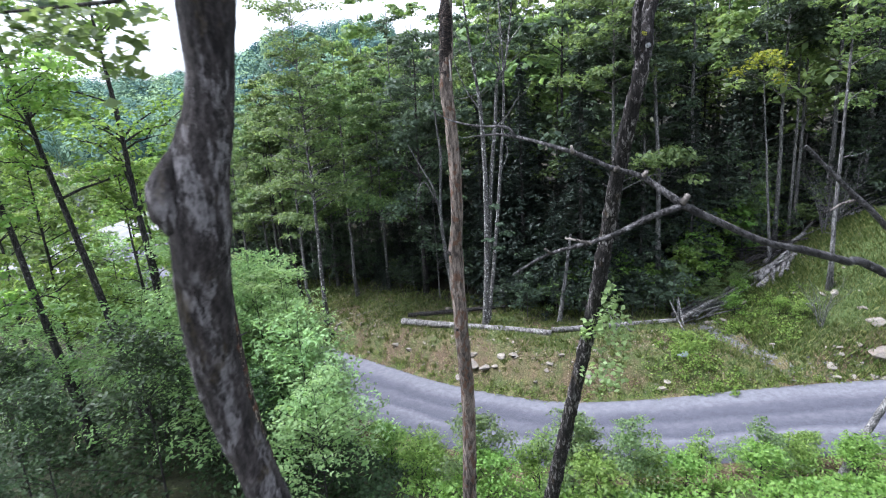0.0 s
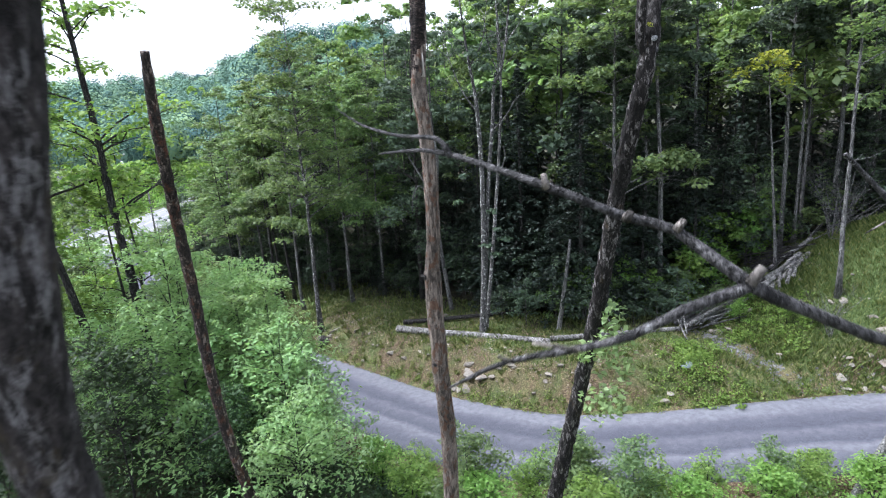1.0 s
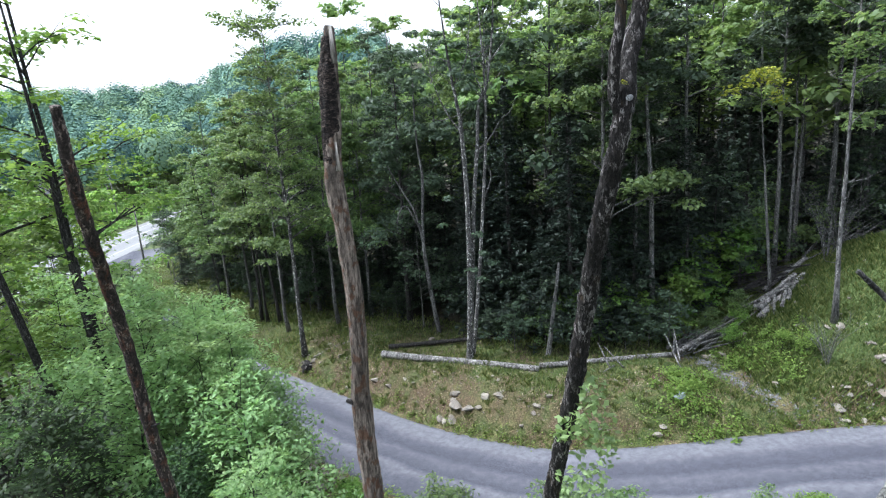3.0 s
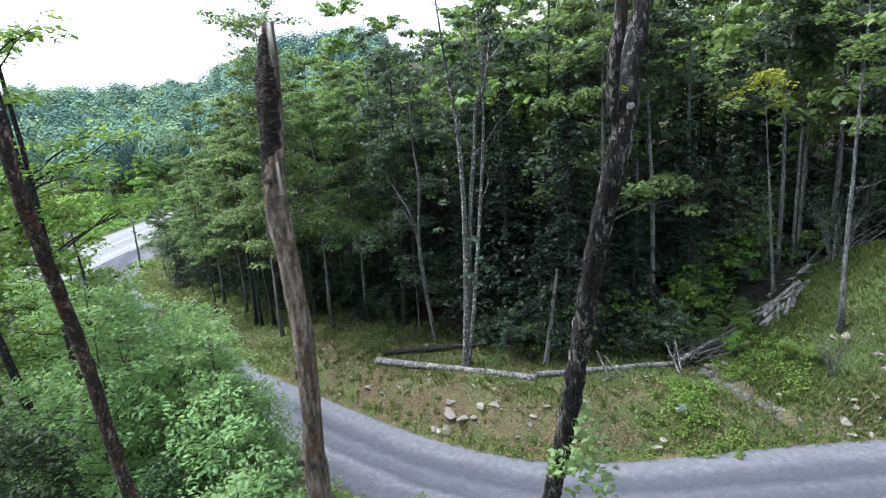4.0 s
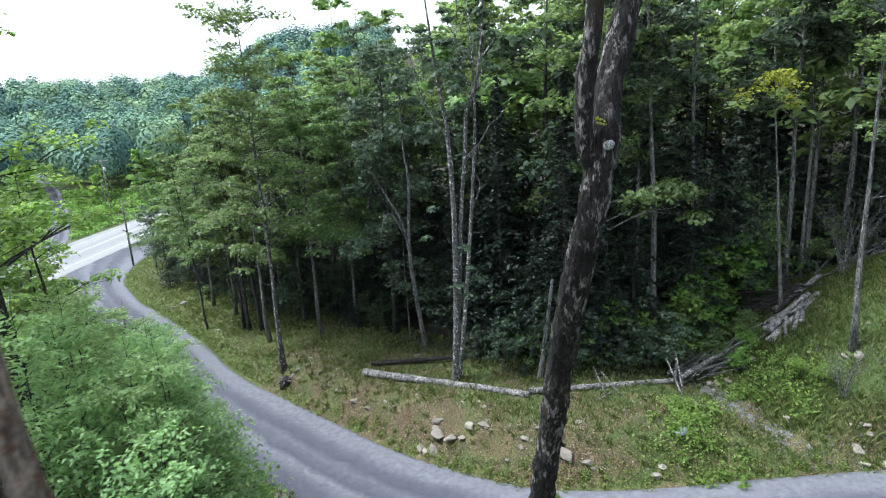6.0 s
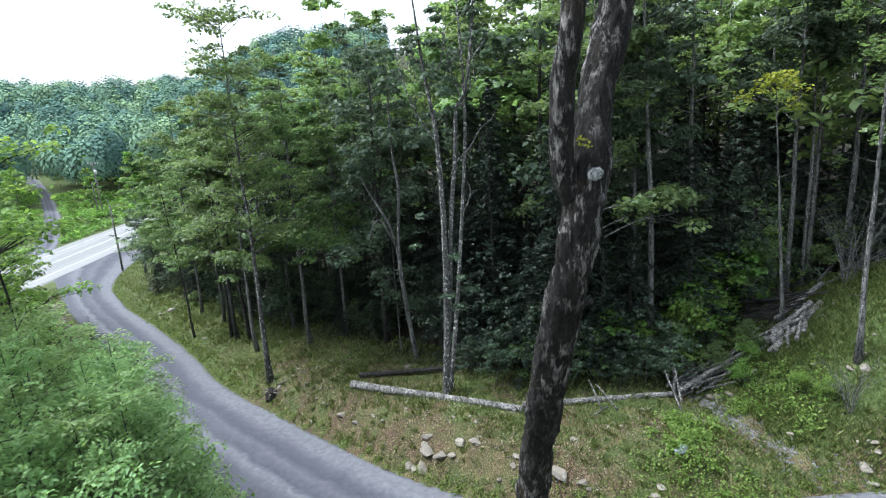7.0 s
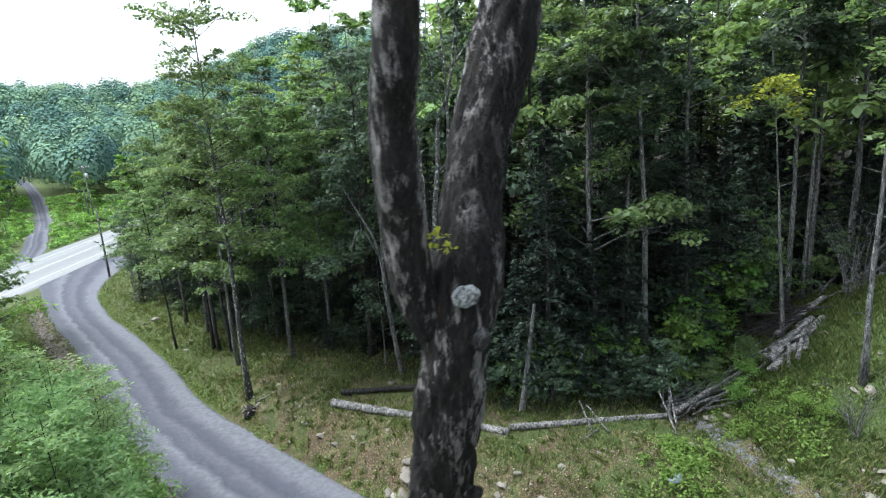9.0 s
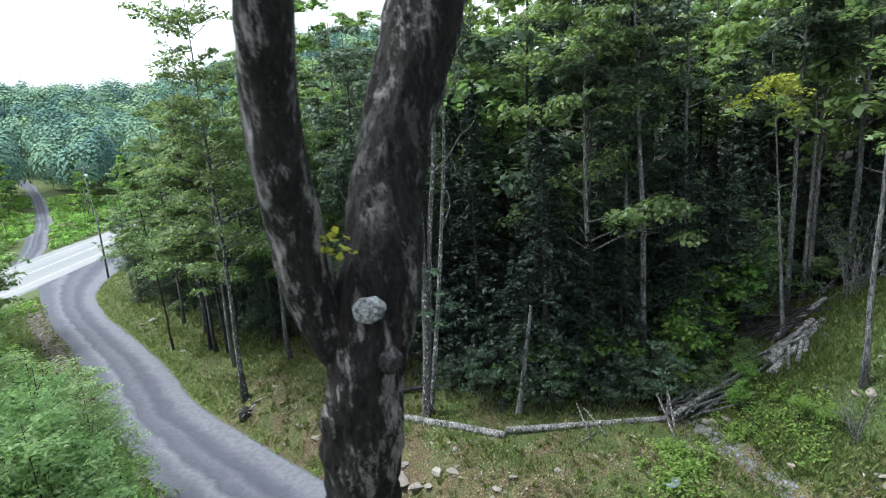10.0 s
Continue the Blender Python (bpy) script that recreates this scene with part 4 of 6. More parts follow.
def build_forked_trunk():
    ob = empty("forked_trunk", None)
    part("trunk", near_trunk("trunk", [(2.4, 12.9, 0.8, 0.19), (2.75, 12.0, 4.0, 0.155), (3.05, 11.4, 6.3, 0.14), (3.26, 10.85, 8.1, 0.135), (3.35, 10.3, 9.6, 0.13), (3.40, 9.75, 10.93, 0.125),
                                       (3.45, 9.4, 11.7, 0.12), (3.52, 9.17, 12.3, 0.112), (3.56, 9.12, 12.6, 0.112), (3.61, 9.13, 12.85, 0.11), (3.655, 9.24, 13.12, 0.104),
                                       (3.70, 9.30, 13.32, 0.10), (3.745, 9.335, 13.48, 0.098), (3.795, 9.38, 13.65, 0.10), (3.90, 9.44, 14.1, 0.09), (4.1, 9.55, 15.4, 0.07), (4.3, 9.65, 17.5, 0.03)], 44, 460, BARK_PLATES, 0.22, 1.0), ob)
    part("side_stem", near_trunk("side_stem", [(3.55, 9.13, 12.62, 0.07), (3.455, 9.08, 12.85, 0.07), (3.435, 9.04, 13.06, 0.068), (3.43, 8.995, 13.2, 0.066), (3.43, 8.98, 13.33, 0.064), (3.447, 8.945, 13.45, 0.064), (3.465, 8.92, 13.57, 0.062), (3.5, 8.93, 14.0, 0.055), (3.6, 9.0, 15.4, 0.03)], 26, 110, BARK_PLATES, 0.09, 2.0), ob)
    s = Shell()
    s.tube([(3.62, 9.06, 12.70), (3.648, 9.016, 12.703), (3.652, 9.010, 12.704)], [0.046, 0.034, 0.016], 14, True, 0.35, 3.0)
    part("knot", s.mesh("knot", BARK_SMOOTH), ob, "healed grey knot")
    rng = np.random.default_rng(8)
    disc = Shell()
    rows = []
    for i in range(5):
        for t in np.linspace(0, 2 * np.pi, 25)[:-1]:
            r = i / 4 * 0.037 * (1 + 0.1 * math.sin(2 * t + 1) + 0.05 * math.sin(7 * t))
            turn = -0.02 + r * math.cos(t) / 0.12
            rows.append((3.61 + 0.131 * math.sin(turn), 9.11 - (0.131 - 0.02 * (i == 4)) * math.cos(turn), 12.845 + 1.05 * r * math.sin(t)))
    disc.add(rows, [(24 * i + j, 24 * i + (j + 1) % 24, 24 * i + 24 + (j + 1) % 24, 24 * i + 24 + j) for i in range(4) for j in range(24)])
    ivy, twig = [spray(rng, c, r, k, 0.5) for c, r, k in (((3.52, 10.5, 8.1), 0.34, 90), ((3.2, 10.7, 7.7), 0.3, 70), ((3.65, 10.6, 7.6), 0.34, 80), ((3.3, 10.8, 6.6), 0.38, 80), ((3.5, 10.4, 7.0), 0.34, 70), ((3.5, 10.5, 8.5), 0.25, 40))], Shell()
    twig.tube([(3.28, 10.8, 8.0), (3.4, 10.65, 8.05), (3.5, 10.6, 8.1)], [0.012, 0.008, 0.004], 5)
    shoot = part("leafy_shoot", twig.mesh("leafy_shoot", BARK_DARK), ob, "leafy green shoots on the lower trunk")
    part("leaves", quads_mesh("leaves", leaf_quads(rng, np.vstack(ivy), 0.12, 0.5, 0.7), LEAF_SAPLING), shoot, kind="stuff")
    part("lichen", disc.mesh("lichen", LICHEN), ob, "pale grey lichen patch")
    pts = spray(rng, (3.545, 9.0, 13.02), 0.055, 26, 0.5, 0.0)
    part("sprout", quads_mesh("sprout", leaf_quads(rng, pts, 0.022, 0.6, 0.8), LEAF_YELLOW), ob, "tuft of yellow-green leaves in the fork", "stuff")
    for p, q, w in (((3.40, 9.7, 10.98), (3.28, 9.62, 11.12), 0.035), ((3.50, 9.25, 12.02), (3.62, 9.14, 12.08), 0.03), ((3.36, 10.25, 9.7), (3.5, 10.2, 9.62), 0.03)):
        s = Shell()
        s.tube([p, q], [w, w * 0.7], 10, True, 0.2, p[0])
        part("stub", s.mesh("stub", BARK_DARK), ob)
    tagged(ob, "dark rough-barked leaning trunk that forks, with lichen and moss", "tree trunk")


def build_snag():
    ob = empty("broken_snag", None)
    part("trunk", near_trunk("trunk", [(0.4, 7.7, 2.9, 0.13), (0.56, 7.35, 6.7, 0.10), (0.62, 7.15, 8.15, 0.09), (0.58, 7.0, 9.5, 0.088), (0.57, 6.98, 10.4, 0.088), (0.61, 6.92, 10.75, 0.074), (0.625, 6.9, 11.4, 0.073),
                                       (0.60, 6.86, 12.0, 0.066), (0.575, 6.85, 12.32, 0.075), (0.60, 6.84, 12.6, 0.066), (0.64, 6.86, 12.9, 0.05), (0.655, 6.88, 13.45, 0.042), (0.66, 6.88, 13.5, 0.03)], 34, 340, WOOD_BARE, 0.14, 3.0), ob, "weathered bare brown wood")
    part("bark", near_trunk("bark", [(0.57, 6.85, 12.40, 0.05), (0.575, 6.85, 12.48, 0.074), (0.60, 6.85, 12.8, 0.076), (0.615, 6.86, 13.08, 0.07), (0.63, 6.87, 13.3, 0.05), (0.64, 6.87, 13.42, 0.036)], 34, 160, BARK_CRUMBLE, 0.24, 4.0), ob, "dark crumbling bark at the top")
    for p, q, w, mat in (((0.55, 6.98, 10.32), (0.46, 6.9, 10.40), 0.035, BARK_DARK), ((0.625, 6.80, 12.42), (0.628, 6.79, 12.64), 0.022, WOOD_PALE), ((0.672, 6.84, 13.22), (0.675, 6.845, 13.49), 0.022, WOOD_PALE), ((0.6, 7.0, 9.3), (0.52, 6.92, 9.36), 0.03, BARK_DARK)):
        s = Shell()
        s.tube([p, q], [w, w * 0.5], 9, True, 0.2, p[0])
        part("stub", s.mesh("stub", mat), ob)
    tagged(ob, "broken standing dead trunk, dark bark above, bare brown wood below", "dead tree")


def build_left_snag():
    ob = empty("leaning_snag", None)
    part("trunk", near_trunk("trunk", [(-4.5, 13.5, 1.5, 0.14), (-4.66, 13.0, 4.1, 0.13), (-4.72, 12.7, 5.5, 0.12), (-4.67, 12.35, 7.2, 0.115), (-4.53, 11.95, 9.1, 0.11), (-4.33, 11.4, 10.57, 0.105), (-4.0, 10.65, 12.11, 0.095), (-3.8, 10.3, 13.3, 0.07)], 22, 220, BARK_SNAG, 0.16, 5.0), ob)
    for p, q, w in (((-4.66, 12.3, 7.3), (-4.3, 12.1, 7.5), 0.03), ((-4.2, 11.1, 11.1), (-4.35, 10.95, 11.2), 0.025), ((-4.7, 12.7, 5.4), (-5.2, 12.4, 5.2), 0.03)):
        s = Shell()
        s.tube([p, q], [w, w * 0.4], 8, True, 0.2, p[0])
        part("stub", s.mesh("stub", BARK_DARK), ob)
    tagged(ob, "dark broken-topped dead trunk leaning over the saplings", "dead tree")


def build_crooked_trunk():
    ob = empty("crooked_trunk", None)
    part("trunk", near_trunk("trunk", [(-0.22, 3.73, 2.49, 0.199), (-0.45, 3.49, 8.00, 0.152), (-0.72, 3.26, 9.76, 0.123), (-0.83, 3.20, 10.34, 0.123), (-0.86, 3.14, 10.81, 0.135), (-0.82, 3.08, 11.26, 0.146),
                                       (-0.77, 3.05, 11.54, 0.158), (-0.76, 3.05, 11.73, 0.164), (-0.71, 3.05, 11.93, 0.146), (-0.64, 3.05, 12.13, 0.123), (-0.59, 3.05, 12.35, 0.117), (-0.55, 3.05, 12.69, 0.135), (-0.45, 3.03, 13.39, 0.141), (-0.33, 3.03, 16.09, 0.117)], 48, 380, BARK_MOSSY, 0.09, 6.0), ob)
    s = Shell()
    line = bend([(-0.76, 3.01, 11.40, 0.04), (-0.80, 3.00, 11.54, 0.075), (-0.87, 2.98, 11.68, 0.105), (-0.86, 2.98, 11.80, 0.10), (-0.79, 3.00, 11.94, 0.07), (-0.72, 3.02, 12.06, 0.03)], 40)
    s.tube(line[:, :3], line[:, 3], 26, True, 0.12, 2.0)
    part("burl", s.mesh("burl", BARK_MOSSY), ob, "rounded swelling of bark")
    rng = np.random.default_rng(3)
    for a, b in (((-0.57, 3.03, 13.51), (-1.68, 3.73, 12.90)), ((-0.57, 3.03, 13.74), (-2.68, 4.20, 13.22)), ((-0.57, 3.03, 13.51), (-1.45, 3.61, 13.13)), ((-0.57, 3.03, 13.86), (-2.09, 3.85, 13.16))):
        a, b = np.array(a), np.array(b)
        twig = Shell()
        twig.tube([a, (a + b) / 2 + (0, 0, 0.12), b], [0.02, 0.012, 0.006], 6)
        branch = part("leafy_branch", twig.mesh("leafy_branch", BARK_DARK), ob)
        pts = [spray(rng, a + (b - a) * q, 0.24, 34, 0.4) for q in (0.63, 0.87, 1.02, 1.172)]
        part("leaves", quads_mesh("leaves", leaf_quads(rng, np.vstack(pts), 0.085, 0.6, 0.7), LEAF_WOOD), branch, kind="stuff")
    twig = Shell()
    twig.tube([(-0.42, 3.0, 13.2), (-1.0, 3.1, 12.72), (-1.9, 3.2, 12.72)], [0.02, 0.012, 0.006], 6)
    branch = part("leafy_branch", twig.mesh("leafy_branch", BARK_DARK), ob)
    pts = [spray(rng, c, 0.17, 38, 0.4) for c in ((-1.05, 3.1, 12.42), (-1.25, 3.1, 12.58), (-1.5, 3.15, 12.62), (-1.8, 3.2, 12.62), (-1.12, 3.1, 12.66), (-0.95, 3.15, 12.64), (-1.65, 3.2, 12.74), (-1.35, 3.15, 12.72), (-2.05, 3.2, 12.7))]
    part("leaves", quads_mesh("leaves", leaf_quads(rng, np.vstack(pts), 0.075, 0.6, 0.7), LEAF_EDGE), branch, kind="stuff")
    tagged(ob, "crooked grey living trunk with a swollen burl and mossy bark", "tree trunk")


def build_branches():
    ob = empty("dead_branch", None)
    s = Shell()
    line = bend([(0.643, 2.8, 11.963, 0.003), (0.742, 2.6, 11.978, 0.006), (0.836, 2.505, 11.974, 0.008), (1.042, 2.28, 11.909, 0.010), (1.21, 2.3, 11.83, 0.012), (1.31, 2.29, 11.80, 0.013), (1.433, 2.21, 11.695, 0.016),
                 (1.614, 2.25, 11.60, 0.017), (1.816, 2.33, 11.50, 0.018), (2.06, 2.44, 11.42, 0.02), (2.35, 2.62, 11.31, 0.022), (2.677, 2.8, 11.18, 0.026), (4.3, 3.5, 10.3, 0.05), (5.9, 4.0, 7.6, 0.07), (7.0, 4.6, 3.6, 0.08)], 260)
    s.tube(line[:, :3], line[:, 3] * 0.82, 18, True, 0.16, 7.0)
    part("stem", s.mesh("stem", BARK_SMOOTH), ob)
    s = Shell()
    line = bend([(1.433, 2.21, 11.69, 0.014), (1.304, 2.2, 11.655, 0.012), (1.197, 2.2, 11.605, 0.011), (1.105, 2.24, 11.565, 0.010), (0.948, 2.32, 11.505, 0.008), (0.815, 2.42, 11.399, 0.004)], 110)
    s.tube(line[:, :3], line[:, 3] * 0.82, 14, True, 0.16, 8.0)
    part("side_branch", s.mesh("side_branch", BARK_SMOOTH), ob)
    s = Shell()
    line = bend([(0.85, 2.49, 11.965, 0.009), (0.821, 2.5, 12.009, 0.006), (0.708, 2.7, 12.016, 0.005), (0.581, 2.9, 12.049, 0.004), (0.49, 3.0, 12.104, 0.002)], 60)
    s.tube(line[:, :3], line[:, 3], 10, True, 0.14, 9.0)
    part("side_branch", s.mesh("side_branch", BARK_SMOOTH), ob)
    for p, q, w in (((1.042, 2.275, 11.905), (1.035, 2.265, 11.935), 0.008), ((1.21, 2.29, 11.83), (1.213, 2.275, 11.842), 0.013), ((1.31, 2.28, 11.80), (1.322, 2.27, 11.822), 0.011), ((1.43, 2.205, 11.70), (1.448, 2.195, 11.735), 0.013), ((1.105, 2.24, 11.56), (0.998, 2.22, 11.592), 0.006), ((0.96, 2.31, 11.51), (0.93, 2.28, 11.54), 0.005)):
        s = Shell()
        s.tube([p, q], [w, w * 0.65], 9, True, 0.15, p[0])
        part("stub", s.mesh("stub", TWIG_GREY), ob)
    tagged(ob, "grey dead branch with a thinner side branch, stripped of bark", "branch")
    ob = empty("dead_limb", None)
    s = Shell()
    line = bend([(4.38, 6.28, 11.48, 0.018), (4.95, 6.4, 10.97, 0.028), (5.5, 6.5, 10.49, 0.034), (6.6, 6.8, 9.4, 0.045), (8.0, 7.4, 5.6, 0.06), (8.6, 8.0, 1.5, 0.07)], 140)
    s.tube(line[:, :3], line[:, 3], 14, True, 0.12, 9.0)
    part("stem", s.mesh("stem", BARK_SMOOTH), ob)
    s = Shell()
    s.tube([(5.1, 6.43, 10.84), (4.9, 6.4, 10.80), (4.72, 6.4, 10.70)], [0.016, 0.012, 0.006], 8)
    part("side_branch", s.mesh("side_branch", TWIG_GREY), ob)
    tagged(ob, "grey dead limb with a broken pale tip", "branch")


build_forked_trunk()
build_snag()
build_left_snag()
build_crooked_trunk()
build_branches()


# ---------------------------------------------------------------- trees that stand out at the wood's edge
def stem_mesh(rows, mat, sides=10, n=60, rough=0.1, seed=1.0):
    """A stem along rows of x, y, z, radius."""
    line = bend(rows, n)
    s = Shell()
    s.tube(line[:, :3], line[:, 3], sides, True, rough, seed)
    return s


def leafy(rng, spots, leaves, leaf, mat, facing=0.4):
    """A crown of clumps at the spots (x, y, z, radius)."""
    total = sum(r * r for _, r in spots)
    pts, ups = zip(*[clump(rng, c, r, max(8, int(leaves * r * r / total))) for c, r in spots])
    return quads_mesh("crown", leaf_quads(rng, np.vstack(pts), leaf, facing, 0.7, None, np.vstack(ups)), mat)


def build_birch():
    """Three mottled stems from one foot, with crooked bare limbs and thin crowns."""
    rng = np.random.default_rng(101)
    ob = empty("birch", None)
    stems = ([(2.05, 32.3, -0.85, 0.21), (2.2, 32.3, 1.4, 0.17), (2.34, 32.3, 3.74, 0.16), (2.47, 32.3, 8.19, 0.135), (2.37, 32.3, 12.1, 0.11), (2.25, 32.3, 13.3, 0.09), (1.97, 32.3, 15.25, 0.07), (1.6, 32.3, 19.0, 0.03)],
             [(2.1, 32.42, -0.7, 0.15), (2.45, 32.45, 3.6, 0.13), (2.86, 32.4, 8.72, 0.11), (3.16, 32.4, 11.22, 0.1), (3.33, 32.4, 13.36, 0.085), (3.79, 32.4, 14.25, 0.07), (4.25, 32.4, 17.2, 0.05), (4.4, 32.4, 20.5, 0.02)],
             [(2.3, 32.75, -0.7, 0.12), (2.9, 32.75, 4.2, 0.1), (3.37, 32.7, 8.64, 0.085), (3.71, 32.7, 12.55, 0.07), (3.7, 32.7, 15.72, 0.05), (3.5, 32.8, 20.0, 0.02)])
    for i, rows in enumerate(stems):
        part("stem", stem_mesh(rows, BARK_BIRCH, 10, 70, 0.12, i).mesh("stem", BARK_BIRCH), ob, "mottled pale and grey stem")
    limbs = ([(3.2, 32.4, 11.05, 0.05), (3.84, 32.3, 11.65, 0.042), (4.4, 32.2, 12.49, 0.034), (4.9, 32.1, 12.9, 0.02), (5.2, 32.1, 13.5, 0.008)],
             [(3.34, 32.7, 8.4, 0.045), (3.79, 32.6, 9.43, 0.036), (3.74, 32.5, 9.97, 0.026), (3.5, 32.4, 10.3, 0.012)],
             [(2.36, 32.3, 12.0, 0.05), (1.6, 32.2, 13.2, 0.035), (1.0, 32.0, 14.9, 0.02), (0.8, 31.9, 16.4, 0.008)],
             [(2.1, 32.3, 14.4, 0.045), (2.8, 32.1, 15.6, 0.03), (3.1, 32.0, 17.4, 0.012)],
             [(3.6, 32.4, 13.9, 0.04), (3.2, 32.2, 15.0, 0.03), (2.9, 32.1, 16.8, 0.01)],
             [(4.0, 32.4, 15.4, 0.04), (4.9, 32.2, 16.6, 0.025), (5.4, 32.1, 18.2, 0.01)],
             [(2.3, 32.3, 12.9, 0.03), (1.3, 32.1, 12.7, 0.02), (0.7, 32.0, 13.0, 0.008)])
    for i, rows in enumerate(limbs):
        part("limb", stem_mesh(rows, BARK_BIRCH, 7, 30, 0.1, i).mesh("limb", BARK_BIRCH), ob, "crooked bare limb")
    twigs, spots = Shell(), []
    for rows in stems + limbs[2:6]:
        for _ in range(9 if len(rows) > 5 else 4):
            k = rng.uniform(0.62, 0.99)
            line = np.array(rows)
            start = np.array([np.interp(k * (len(rows) - 1), np.arange(len(rows)), line[:, c]) for c in range(3)])
            az, reach = rng.uniform(0, 2 * np.pi), rng.uniform(0.7, 1.9)
            end = start + reach * np.array([np.cos(az), np.sin(az), rng.uniform(0.3, 0.9)])
            twigs.tube([start, (start + end) / 2 + rng.normal(0, 0.1, 3), end], [0.022, 0.014, 0.005], 4, False)
            if rng.uniform() < 0.8:
                spots.append((end, rng.uniform(0.3, 0.6)))
    for c in ((1.1, 31.8, 7.2), (2.9, 31.9, 6.6), (3.2, 31.8, 5.6), (3.5, 31.9, 5.0), (2.4, 31.7, 4.7), (3.0, 31.7, 4.2), (1.4, 32.0, 8.6)):
        spots.append((np.array(c), 0.35))
    part("twig_fan", twigs.mesh("twig_fan", BARK_GREY), ob, kind="stuff")
    part("crown", leafy(rng, spots, 2600, 0.2, LEAF_WOOD), ob)
    tagged(ob, "three-stemmed mottled pale-barked tree at the wood's edge", "tree")


def build_bent_tree():
    """A grey dying tree with one limb that arches over and hangs down."""
    rng = np.random.default_rng(103)
    ob = empty("bent_tree", None)
    z = ground_at(0.25, 38.0)
    for name, rows in (("trunk", [(0.25, 38.0, z - 0.1, 0.16), (-0.18, 38.0, 2.55, 0.14), (-0.35, 38.0, 5.45, 0.11), (-0.08, 38.0, 9.32, 0.09), (-0.19, 38.0, 10.35, 0.08), (-0.3, 38.0, 12.6, 0.06), (-0.2, 38.0, 17.0, 0.03)]),
                       ("limb", [(-0.3, 38.0, 4.6, 0.08), (-0.69, 38.0, 6.95, 0.07), (-1.44, 38.0, 8.52, 0.055), (-2.15, 38.0, 9.96, 0.04), (-2.7, 38.0, 11.6, 0.015)]),
                       ("limb", [(-0.55, 37.9, 6.1, 0.06), (-0.82, 37.8, 6.8, 0.055), (-1.2, 37.7, 7.52, 0.05), (-1.53, 37.6, 7.47, 0.045), (-1.87, 37.5, 6.66, 0.03), (-1.9, 37.5, 5.9, 0.012)])):
        part(name, stem_mesh(rows, BARK_GREY, 9, 44, 0.12, rows[0][2]).mesh(name, BARK_GREY), ob)
    spots = [(np.array((-0.2 + rng.normal(0, 1.3), 37.6 + rng.normal(0, 1.0), rng.uniform(10.5, 17.0))), rng.uniform(0.4, 0.8)) for _ in range(26)]
    spots += [(np.array((-2.4 + rng.normal(0, 0.6), 37.6, rng.uniform(9.6, 12.0))), rng.uniform(0.3, 0.6)) for _ in range(8)]
    part("crown", leafy(rng, spots, 2400, 0.25, LEAF_WOOD), ob)
    tagged(ob, "grey forked tree with an arching broken limb in the dark wood", "tree")


